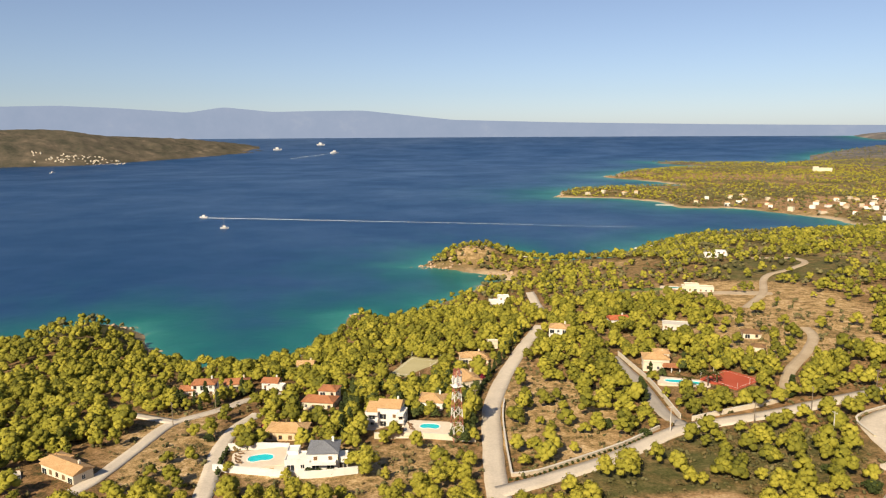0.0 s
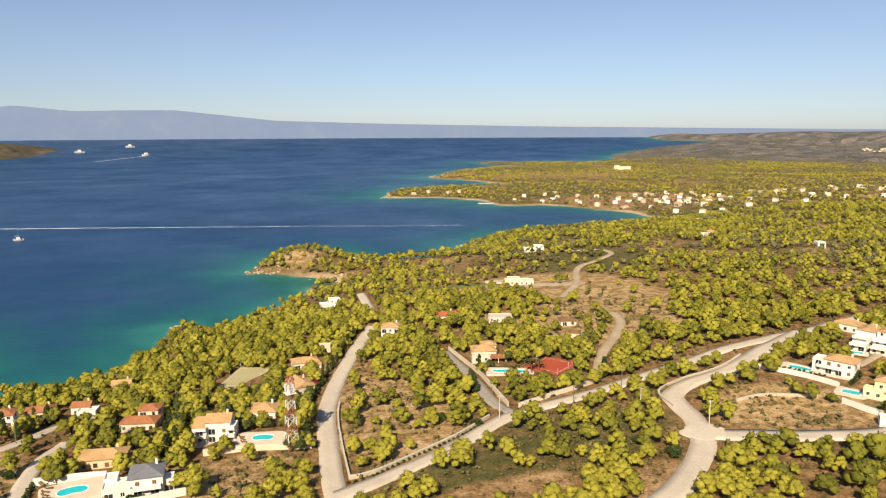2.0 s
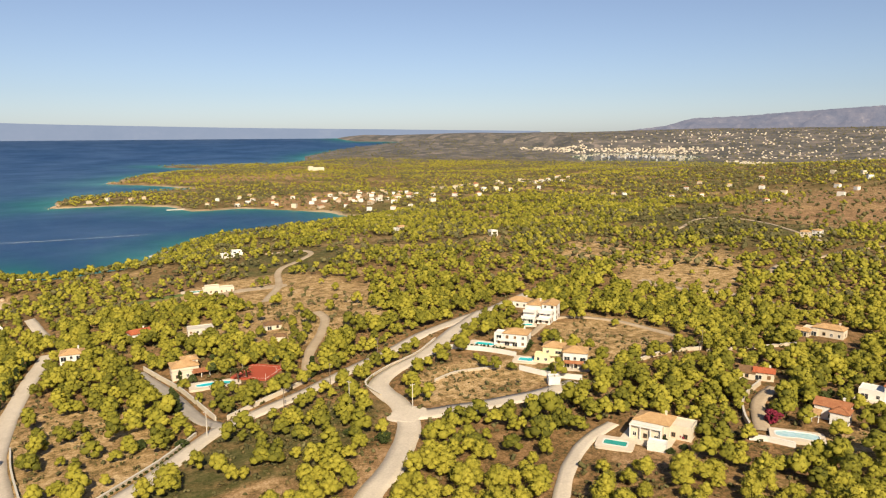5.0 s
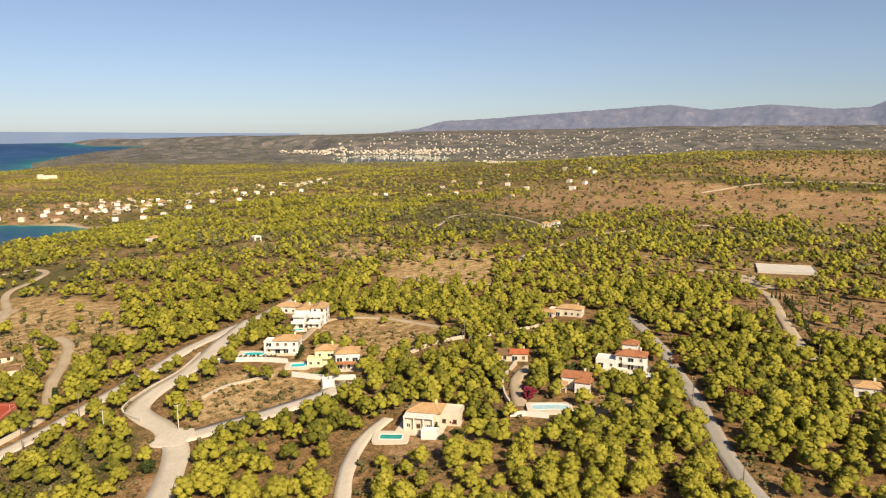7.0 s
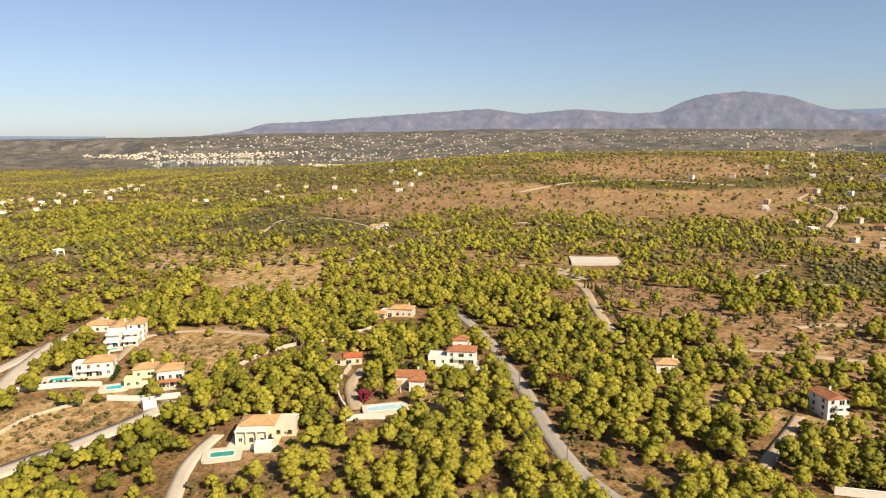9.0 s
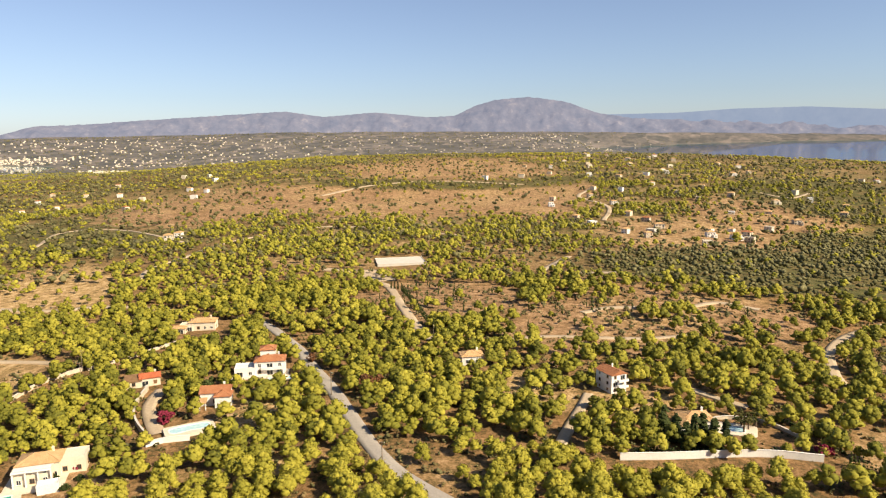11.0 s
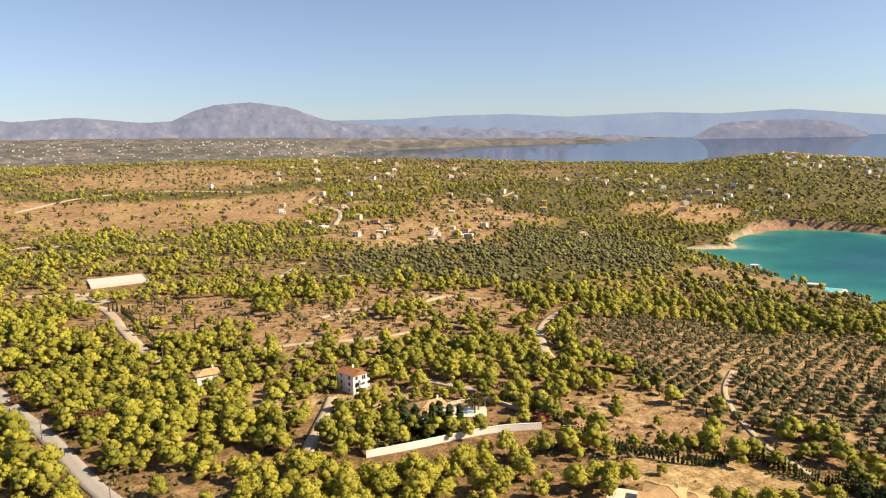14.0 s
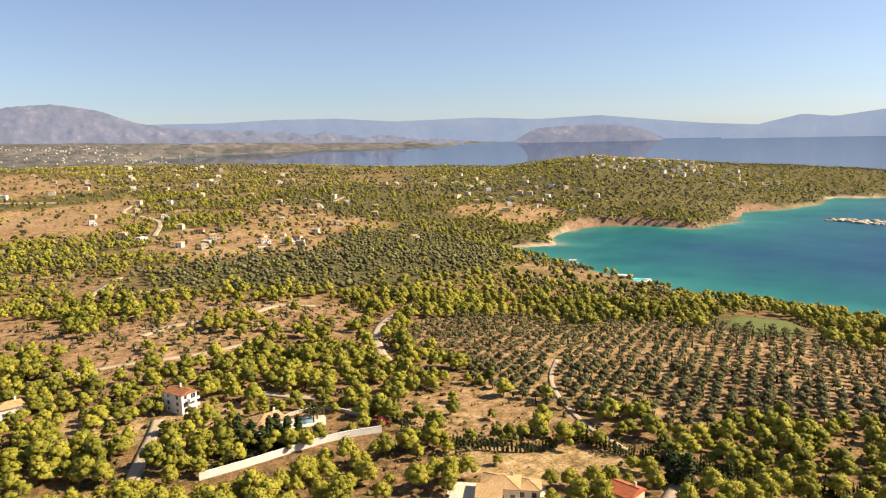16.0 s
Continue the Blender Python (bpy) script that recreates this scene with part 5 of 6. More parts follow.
def pine_crown(seed, lobes, sprays, size, base_v, base_f, height_m=7.5, radius=3.3):
    """Uneven crown of rounded puffs round the limbs, all set with sprays of needles; the third array holds the foliage's soft normals."""
    rng = np.random.default_rng(seed)
    a = np.arange(lobes) * 2.4 + rng.uniform(0, 6)
    t = (np.arange(lobes) + 0.5) / lobes
    lr = radius * (0.60 - 0.46 * t ** 2) * rng.uniform(0.75, 1.2, lobes)
    lc = np.stack([np.cos(a) * lr, np.sin(a) * lr, height_m * (0.34 + 0.46 * t) + rng.uniform(-0.3, 0.3, lobes)], 1)
    ls = radius * rng.uniform(0.34, 0.54, lobes) * (1.10 - 0.3 * t) * (9 / max(lobes, 5)) ** 0.25
    v, f = clumps(lc, ls * (0.84 if sprays > 300 else 0.92), base_v, base_f, rng, 0.78, 0.14)
    nv = v - np.repeat(lc, len(base_v), 0)
    nv /= np.linalg.norm(nv, axis=1)[:, None]
    if sprays:
        pick = rng.choice(lobes, sprays, p=ls ** 2 / (ls ** 2).sum())
        d = rng.normal(size=(sprays, 3))
        d[:, 2] = np.where(rng.uniform(size=sprays) < 0.75, np.abs(d[:, 2]), d[:, 2])
        d /= np.linalg.norm(d, axis=1)[:, None]
        c = lc[pick] + d * (ls[pick] * rng.uniform(0.84, 1.2, sprays))[:, None] * (1, 1, 0.8)
        c[:, 2] = np.maximum(c[:, 2], 0.8)
        v2, f2 = leaf_sprays(c, d, size, rng)
        soft = d + rng.normal(size=(sprays, 3)) * 0.42
        v, f, nv = np.concatenate([v, v2]), np.concatenate([f, f2 + len(v)]), np.concatenate([nv, np.repeat(soft, 3, 0)])
    out = v - (0, 0, height_m * 0.45)
    out /= np.linalg.norm(out, axis=1)[:, None]
    nv = nv * 0.75 + out * 0.35 + (0, 0, 0.12)
    return v, f, nv / np.linalg.norm(nv, axis=1)[:, None]


def crown_mesh(crown, material):
    v, f, nv = crown
    m = bpy.data.meshes.new("crown")
    m.from_pydata(v.tolist(), [], f.tolist())
    m.materials.append(material)
    m.shade_smooth()
    m.normals_split_custom_set_from_vertices(nv.tolist())
    return m


def round_crown(seed, tufts, size, base_v, base_f, height_m, radius, low=0.35):
    rng = np.random.default_rng(seed)
    d = rng.normal(size=(tufts, 3))
    d /= np.linalg.norm(d, axis=1)[:, None]
    c = d * radius * rng.uniform(0.55, 1.0, (tufts, 1)) * (1 + 0.25 * np.sin(3 * np.arctan2(d[:, 1], d[:, 0]) + seed))[:, None]
    c[:, 2] = height_m * (low + (1 - low) / 2) + d[:, 2] * height_m * (1 - low) / 2 * rng.uniform(0.6, 1.0, tufts)
    return clumps(c, size * rng.uniform(0.6, 1.3, tufts), base_v, base_f, rng)


def cypress_crown(seed, tufts, size, base_v, base_f, height_m=7.0, radius=0.75):
    rng = np.random.default_rng(seed)
    t = rng.uniform(0, 1, tufts)
    a = rng.uniform(0, 6.28, tufts)
    r = radius * np.sqrt(1 - t) * np.minimum(1, t * 5 + 0.4) * rng.uniform(0.5, 1, tufts)
    return clumps(np.stack([np.cos(a) * r, np.sin(a) * r, 0.4 + t * (height_m - 0.6)], 1), size * (1.1 - 0.5 * t), base_v, base_f, rng, 1.4)


def trunk_shape(height_m, r, limbs, seed):
    rng, s = random.Random(seed), Shape()
    lean = (rng.uniform(-0.5, 0.5), rng.uniform(-0.5, 0.5), height_m * 0.45)
    s.tube((0, 0, -0.8), lean, r, r * 0.7, 7)
    s.tube(lean, (lean[0] * 1.5, lean[1] * 1.5, height_m * 0.8), r * 0.7, r * 0.25, 6)
    for k in range(limbs):
        a, h0 = k * 2.4 + rng.random(), rng.uniform(0.3, 0.6)
        s.tube((lean[0] * h0 * 1.6, lean[1] * h0 * 1.6, height_m * h0), (math.cos(a) * height_m * 0.3, math.sin(a) * height_m * 0.3, height_m * (h0 + 0.2)), r * 0.4, r * 0.12, 5)
    return s


def strew(name, label, category, spots, variants, material, scale, seed, trunks=None):
    """All plants of a wood that nobody could count, in one mesh."""
    rng = np.random.default_rng(seed)
    V, F, T, N, k = [], [], [], [], 0
    z = height(spots[:, 0], spots[:, 1])
    pick = rng.integers(0, len(variants), len(spots))
    size, turn, tint = scale[0] + (scale[1] - scale[0]) * rng.beta(2, 2.4, len(spots)), rng.uniform(0, 6.28, len(spots)), rng.uniform(0, 1, len(spots))
    for j, (v, f, *nv) in enumerate(variants):
        idx = np.nonzero(pick == j)[0]
        if not len(idx):
            continue
        c, s, g = np.cos(turn[idx])[:, None], np.sin(turn[idx])[:, None], size[idx][:, None]
        tall = g * rng.uniform(0.82, 1.2, (len(idx), 1))
        x, y, h = v[None, :, 0], v[None, :, 1], v[None, :, 2]
        w = np.stack([(x * c - y * s) * g + spots[idx, 0:1], (x * s + y * c) * g + spots[idx, 1:2], h * tall + z[idx][:, None]], -1)
        F.append((f[None] + (np.arange(len(idx)) * len(v))[:, None, None]).reshape(-1, 3) + k)
        V.append(w.reshape(-1, 3))
        T.append(np.repeat(tint[idx], len(v)))
        if nv:
            nx, ny = nv[0][None, :, 0], nv[0][None, :, 1]
            N.append(np.stack([nx * c - ny * s, nx * s + ny * c, np.repeat(nv[0][None, :, 2], len(idx), 0)], -1).reshape(-1, 3))
        k += len(idx) * len(v)
    ob = bulk(name, np.concatenate(V), np.concatenate(F), material, [("tint", "FLOAT", np.concatenate(T))])
    if N:
        ob.data.normals_split_custom_set_from_vertices(np.concatenate(N).tolist())
    return tagged(ob, label, category, kind="stuff")


def lattice(r0, r1, gap, seed, az0=-37.0, az1=157.0):
    """Jittered places in a ring of the plan, on land and off the roads and houses."""
    rng = np.random.default_rng(seed)
    g = np.arange(-r1, r1, gap)
    x, y = np.meshgrid(g, g)
    x, y = (x + rng.uniform(-0.45, 0.45, x.shape) * gap).ravel(), (y + rng.uniform(-0.45, 0.45, y.shape) * gap).ravel()
    r, a = np.hypot(x, y), np.degrees(np.arctan2(x, y))
    k = (r >= r0) & (r < r1) & (a > az0) & (a < az1)
    x, y = x[k], y[k]
    k = inland(x, y) > 5
    x, y = x[k], y[k]
    for cx, cy, cr in BUILT:
        k = (x - cx) ** 2 + (y - cy) ** 2 > cr * cr
        x, y = x[k], y[k]
    return x, y, rng


def chosen(r0, r1, gap, seed, which, factor=1.0, road_gap=2.2):
    x, y, rng = lattice(r0, r1, gap, seed)
    _, pines, bush = cover(x, y)
    k = rng.uniform(size=len(x)) < (pines if which == "pine" else bush) * factor
    x, y = x[k], y[k]
    k = clear_of_roads(x, y, road_gap)
    if which == "pine" and r1 < 500:                     # woodcutters keep the views of the roads open
        g = 1 + 6.0 / np.hypot(x, y)
        k &= (clear_of_roads(x * g, y * g, 0.3) & clear_of_roads(x * g, y * g, 2.2, VIEWS) & clear_of_roads(x * (2 * g - 1), y * (2 * g - 1), 2.5, VIEWS)) | (rng.uniform(size=len(x)) < 0.15)
    return np.stack([x[k], y[k]], 1)


# the pines that stand nearest, each a tree of its own
near = chosen(95, 420, 4.7, 101, "pine")
near = near[np.argsort(np.hypot(near[:, 0], near[:, 1]))]
single, wood = near[:300], near[300:]
crowns, trunks = [], []
for k in range(7):
    crowns.append(crown_mesh(pine_crown(200 + k, 13 + k % 5, 1900, 0.2, ICO_V, ICO_F), PINE))
    trunks.append(trunk_shape(7.0, 0.24, 4, k).mesh("trunk", BARK))
rng = random.Random(7)
for (x, y), z in zip(single, height(single[:, 0], single[:, 1])):
    t = thing("pine_tree", "yellow-green Aleppo pine with an uneven rounded crown", "tree", x, y, z, rng.uniform(0, 360), "pines of the near slope")
    g = 0.52 + 0.68 * rng.betavariate(2, 2.2)
    t.scale = (g, g, g * rng.uniform(0.85, 1.2))
    k = rng.randrange(7)
    new("trunk", trunks[k]).parent = t
    new("crown", crowns[k]).parent = t

MID = [pine_crown(300 + k, 11 + k % 5, 420, 0.32, ICO_V, ICO_F) for k in range(8)]
THIN = [pine_crown(310 + k, 8 + k % 4, 120, 0.46, ICO_V, ICO_F) for k in range(8)]
FAR = [pine_crown(320 + k, 4 + k % 3, 10, 0.7, ICO_V, ICO_F) for k in range(8)]
DOT = [pine_crown(340 + k, 3, 0, 1, OCT_V, OCT_F, 4.8, 4.0) for k in range(8)]
strew("pine_wood", "yellow-green pine wood on the slopes", "trees", wood[:1100], MID, PINE, (0.42, 1.25), 1)
strew("pine_wood_beyond", "yellow-green pine wood on the further slopes", "trees", wood[1100:], THIN, PINE, (0.42, 1.22), 8)
far_spots = chosen(420, 1000, 5.6, 103, "pine", 0.95)
dark = np.random.default_rng(18).uniform(size=len(far_spots)) < np.clip(0.18 + 0.5 * waves(far_spots[:, 0], far_spots[:, 1], 260, 19), 0.04, 0.7)
strew("far_pine_wood", "dense yellow-green pine wood further off", "trees", far_spots[~dark], FAR, PINE, (0.4, 1.12), 2)
strew("evergreen_wood", "darker evergreen trees between far pines", "trees", far_spots[dark], FAR, OLIVE, (0.35, 0.9), 24)
dots = chosen(1000, 2900, 9.6, 104, "pine", 0.95)
dark = np.random.default_rng(19).uniform(size=len(dots)) < np.clip(0.42 + 0.5 * waves(dots[:, 0], dots[:, 1], 380, 20), 0.1, 0.9)
strew("distant_wood", "distant pine woods on the hills", "trees", dots[~dark], DOT, PINE, (0.6, 1.25), 3)
strew("distant_evergreens", "distant darker evergreen woods on the hills", "trees", dots[dark], DOT, OLIVE, (0.6, 1.2), 25)
afar = chosen(2900, 4300, 27.0, 107, "pine", 0.9)
strew("far_plain_trees", "dark groves strewn over the far plain", "trees", afar, DOT, OLIVE, (0.8, 1.6), 9)
low = [round_crown(400 + k, 3, 0.72, OCT_V, OCT_F, 1.2, 0.9, 0.1) for k in range(6)]
bushes = chosen(95, 400, 2.0, 105, "bush", 0.62, 0.6)
strew("scrub_bushes", "low dry brown-green scrub bushes", "bushes", bushes[::2], low, SCRUB, (0.2, 1.15), 4)
strew("green_shrubs", "low olive-green shrubs between dry scrub", "bushes", bushes[1::2], low, OLIVE, (0.25, 1.35), 14)
olive_dots = [round_crown(420 + k, 2, 1.55, OCT_V, OCT_F, 3.2, 1.7, 0.2) for k in range(6)]
far_bush = chosen(480, 1500, 8.2, 106, "bush", 0.6)
strew("field_bushes", "dark bushes and olives strewn over brown fields", "bushes", far_bush, olive_dots, OLIVE, (0.7, 1.6), 5)

# dark broad-leaved trees of the villa gardens
yards = np.array(scatter(-28, 246, 26, 30, 0, 60, 4.2, 51) + scatter(0, 262, 14, 40, 0, 40, 4.2, 52) + scatter(-88, 272, 24, 16, 0, 24, 4.5, 53) + scatter(96, 262, 22, 20, 0, 26, 4.5, 54) + scatter(8, 214, 6, 12, 0, 12, 3.6, 56) + scatter(232, 112, 14, 18, 0, 18, 4.5, 55))
for cx, cy, cr in BUILT:
    yards = yards[(yards[:, 0] - cx) ** 2 + (yards[:, 1] - cy) ** 2 > (cr * 0.9) ** 2]
yards = yards[clear_of_roads(yards[:, 0], yards[:, 1], 1.6)]
strew("garden_trees", "dark green broad-leaved trees in villa gardens", "trees", yards, MID, HEDGE, (0.4, 0.85), 26)

# the olive grove above the bay, in rows, with slim cypresses between
gxs, gys = [], []
rngn = np.random.default_rng(9)
ga = radians(32)
for i in range(-30, 31):
    for j in range(-30, 31):
        u, w = i * 5.5 + rngn.normal() * 0.5, j * 4.7 + rngn.normal() * 0.5
        gxs.append(215 + u * math.cos(ga) - w * math.sin(ga))
        gys.append(-215 + u * math.sin(ga) + w * math.cos(ga))
gx_, gy_ = np.array(gxs), np.array(gys)
keep = ((inside(gx_, gy_, *(175, -230, 72, 100, -35)) < 0.97) | (inside(gx_, gy_, *(255, -185, 50, 40, -30)) < 0.95)) & clear_of_roads(gx_, gy_, 1.0) & (rngn.uniform(size=len(gx_)) < 0.93)
grove = np.stack([gx_[keep], gy_[keep]], 1)
grove = grove[np.argsort(np.hypot(grove[:, 0], grove[:, 1]))]
ol_crowns, ol_trunk = [], trunk_shape(3.0, 0.2, 4, 3).mesh("trunk", BARK)
for k in range(5):
    ol_crowns.append(crown_mesh(pine_crown(500 + k, 6, 260, 0.2, ICO_V, ICO_F, 3.6, 1.9), OLIVE))
for (x, y), z in zip(grove[:280], height(grove[:280, 0], grove[:280, 1])):
    t = thing("olive_tree", "grey-green olive tree in a terraced grove row", "tree", x, y, z, rng.uniform(0, 360), "olive grove over the bay")
    g = rng.uniform(0.85, 1.3)
    t.scale = (g, g, g)
    new("trunk", ol_trunk).parent = t
    new("crown", rng.choice(ol_crowns)).parent = t
olives = [pine_crown(520 + k, 4, 60, 0.36, OCT_V, OCT_F, 3.6, 1.9) for k in range(6)]
strew("olive_rows", "rows of grey-green olive trees", "trees", grove[280:], olives, OLIVE, (0.8, 1.3), 6)
# ---- orchards ----
def rows_in(cx, cy, a, b, turn, du, dw, way, keep_share, seed):
    rg = np.random.default_rng(seed)
    n = int(max(a, b) / min(du, dw)) + 2
    i, j = np.meshgrid(np.arange(-n, n + 1), np.arange(-n, n + 1))
    u, w = i.ravel() * du + rg.normal(size=i.size) * 0.6, j.ravel() * dw + rg.normal(size=i.size) * 0.6
    c, s = math.cos(radians(way)), math.sin(radians(way))
    x, y = cx + u * c - w * s, cy + u * s + w * c
    k = (inside(x, y, cx, cy, a, b, turn) < 1) & (rg.uniform(size=len(x)) < keep_share) & clear_of_roads(x, y, 1.2)
    x, y = x[k], y[k]
    for bx, by, br in BUILT:
        k = (x - bx) ** 2 + (y - by) ** 2 > br * br
        x, y = x[k], y[k]
    return np.stack([x, y], 1)


field = np.concatenate([rows_in(373, 24, 40, 38, 0, 7, 6.5, 30, 0.75, 1), rows_in(323, -50, 36, 42, 0, 7.5, 7, 10, 0.45, 2), rows_in(341, -118, 32, 30, 0, 7, 7, 0, 0.4, 3),
                        rows_in(365, -80, 40, 36, 0, 8, 7, 15, 0.4, 4), rows_in(182, 345, 34, 58, -20, 9, 8, 30, 0.3, 5), rows_in(310, -290, 80, 40, -30, 5.5, 5, 40, 0.8, 6)])
strew("orchard_olives", "grey-green olive trees on bare orchard terraces", "trees", field, olives, OLIVE, (0.55, 1.1), 21)
plain_olives = np.concatenate([rows_in(470, -205, 85, 135, 0, 6.8, 6.6, 20, 0.72, 7), rows_in(560, -330, 105, 85, 0, 7, 6.5, 35, 0.8, 8), rows_in(650, -420, 60, 60, 0, 8, 8, 30, 0.8, 9)])
strew("olive_plain", "dense grey-green olive groves on the low ground", "trees", plain_olives, olive_dots, OLIVE, (0.85, 1.35), 22)

# ---- cypresses ----
cy_v, cy_f = cypress_crown(600, 60, 0.42, OCT_V, OCT_F)
CY = bpy.data.meshes.new("crown")
CY.from_pydata(cy_v.tolist(), [], cy_f.tolist())
CY.materials.append(CYPRESS)
CY_TRUNK = Shape().tube((0, 0, -0.8), (0, 0, 2.2), 0.14, 0.1, 6).mesh("trunk", BARK)


def cypress(x, y, g, group, wide=1.0):
    t = thing("cypress_tree", "slim dark green cypress", "tree", x, y, gz(x, y), (x * 37) % 360, group)
    t.scale = (g * wide, g * wide, g)
    new("trunk", CY_TRUNK).parent = t
    new("crown", CY).parent = t


for x, y in [(-107, 264), (-100, 255), (-95, 258), (-93, 265), (-85, 272), (-83, 278), (-80, 270), (-85, 254), (-90, 250), (-103, 258), (-97, 252), (-78, 275), (-75, 292), (-70, 297)]:
    cypress(x, y, 0.95 + 0.2 * math.sin(x), "cypresses round a cape villa", 1.5)
for k in range(15):
    p = lane[int(len(lane) * 0.55) + k * 2]
    cypress(p[0] - 5.6 - 0.6 * (k % 2), p[1], 0.75 + 0.16 * math.sin(k * 2.0), "cypress row along the lane", 1.5)
for x, y in [(-35, 232), (-31, 223), (-33, 217), (-35, 242), (-33, 250), (-30, 236), (70.5, 236), (70.2, 239), (70.6, 242), (80, 262), (120, 233), (122, 236), (52, 640), (60, 636), (66, 640)]:
    cypress(x, y, 1.1 + 0.2 * math.sin(y), "garden cypresses", 1.8)
est = spline([(405, 57), (398, 50), (345, 35.5), (307, 25), (290, 18)], 3.2)
for p in est:
    cypress(p[0] - 1.0, p[1] - 4.2, 0.62 + 0.1 * math.sin(p[0]), "cypress row along the estate track", 1.1)
thin_v = [cypress_crown(620 + k, 12, 0.5, OCT_V, OCT_F, 5.0, 0.45) for k in range(4)]
sp = np.random.default_rng(12)
edge = spline([(148, -138), (132, -140.5), (120, -147), (106, -153), (95, -160), (84, -170), (70, -185)], 1.5)
fence_line = spline([(181, -97), (171, -101), (163, -104), (156, -109), (148, -118), (146, -128)], 1.1)
inner = grove[sp.permutation(len(grove))[:190]] + sp.normal(size=(190, 2)) * 0.8 + 2.4
orch = field[sp.permutation(len(field))[:170]] + 2.6
strew("slim_cypresses", "slim dark young cypresses between olive rows", "trees", np.concatenate([edge, edge + 1.6, fence_line, inner, orch]), thin_v, CYPRESS, (0.55, 1.05), 23)
for x, y, g in [(198, -52, 1.0), (194, -55, 1.15), (193, -60, 1.2), (192, -65, 1.1), (196, -47, 0.9), (203, -54, 1.0), (194, -69, 0.95), (191, -57, 1.0), (196, -63, 1.1), (110, -140, 1.2), (113, -138, 1.1)]:
    cypress(x, y, g * 1.1, "dark conifers in a walled garden", 2.3)


# ---- shrubs, hedges and flowers ----
def shrub(name, label, x, y, radius, tall, material, seed, category="bush"):
    v, f = round_crown(seed, 130, radius * 0.2, OCT_V, OCT_F, tall, radius, 0.05)
    me = bpy.data.meshes.new("leaves")
    me.from_pydata(v.tolist(), [], f.tolist())
    me.materials.append(material)
    t = thing(name, label, category, x, y, gz(x, y) - 0.1)
    new("leaves", me).parent = t
    part("stem", Shape().tube((0, 0, -0.4), (0.1, 0, tall * 0.5), 0.12, 0.07, 5), BARK, t)


shrub("bougainvillea", "bright magenta bougainvillea over a wall", 204, 98.5, 2.6, 4.2, BLOOM, 701)
shrub("bougainvillea", "dark red bougainvillea beside a villa", 177, 111, 1.9, 2.4, BLOOM, 702)
shrub("bougainvillea", "dark red bougainvillea beside a villa", 173.5, 108.5, 1.5, 2.0, BLOOM, 703)
shrub("bougainvillea", "pinkish red bougainvillea at a garden corner", 187, -93, 2.2, 3.6, BLOOM, 704)
shrub("bougainvillea", "red flowering bush at a garden wall", -60, 226, 1.6, 1.6, BLOOM, 705)
shrub("bougainvillea", "red flowering creeper beside the lane", 16, 272, 1.3, 2.4, BLOOM, 706)
for k, (x, y, g) in enumerate([(232, 40, 3.0), (236, 36, 2.2), (-15, 218, 1.4), (262, 66, 1.8)]):
    shrub("dry_pine", "rust-brown dying pine in the wood", x, y, g, g * 2.0, RUST, 710 + k, "tree")
for k, (x, y, g) in enumerate([(62, 206, 1.8), (30, 242, 1.9), (52, 214, 2.2), (103, 176, 2.0), (108, 166, 2.4), (-38, 186.5, 1.6), (-35, 186, 1.5), (-32, 186, 1.4), (167, 112, 1.6), (163, 106, 1.3), (168, 105, 1.2), (-58, 210, 1.3), (-75, 214, 1.8), (240, 165, 2.2), (205, 203, 2.0)]):
    shrub("evergreen_shrub", "rounded dark green evergreen shrub", x, y, g, g * 1.3, HEDGE, 720 + k)


def hedge(label, pts, h, t, seed):
    line = spline(pts, 0.9)
    rg = np.random.default_rng(seed)
    c = np.repeat(line, 5, 0) + rg.normal(size=(len(line) * 5, 2)) * t * 0.3
    z = height(c[:, 0], c[:, 1]) + rg.uniform(0.1, h, len(c))
    v, f = clumps(np.column_stack([c, z]), rg.uniform(0.35, 0.6, len(c)), OCT_V, OCT_F, rg)
    tagged(bulk("hedge", v, f, HEDGE), label, "hedge")


hedge("clipped dark hedge round the sandy court", [(-24, 283), (-15, 279), (-6, 274)], 2.0, 1.2, 1)
hedge("dark hedge along the lane", [(9, 238), (13, 250), (15.5, 262), (19, 280)], 2.2, 1.2, 2)
hedge("green hedge edging a drive", [(-63.5, 186), (-65.5, 196), (-66.2, 206)], 1.4, 0.9, 3)
hedge("low dark hedge below the grove", [(107, -150), (95, -158.5), (86, -166)], 1.4, 1.2, 4)
hedge("bushy hedge above a white wall", [(184, 220), (190, 210), (192, 204)], 1.6, 1.4, 5)
hedge("garden hedge in front of a white villa", [(196, 196), (201, 199), (206, 203)], 1.8, 1.6, 6)
hedge("tall hedge behind a white garden wall", [(186, -42), (188, -56), (188.5, -70), (187, -84)], 1.6, 1.4, 7)
hedge("dark hedge along a garden path", [(213, -78), (211, -90), (200, -97), (188, -99)], 1.4, 1.4, 8)
verge = [p for p in spline([(20, 182), (27, 184), (42, 194.5), (56, 203), (66, 210.5)], 1.9)]
for k, p in enumerate(verge):
    shrub("verge_shrub", "small round shrub planted along the roadside wall", p[0] - 2.2, p[1] - 4.6, 0.5, 0.9, HEDGE, 800 + k)


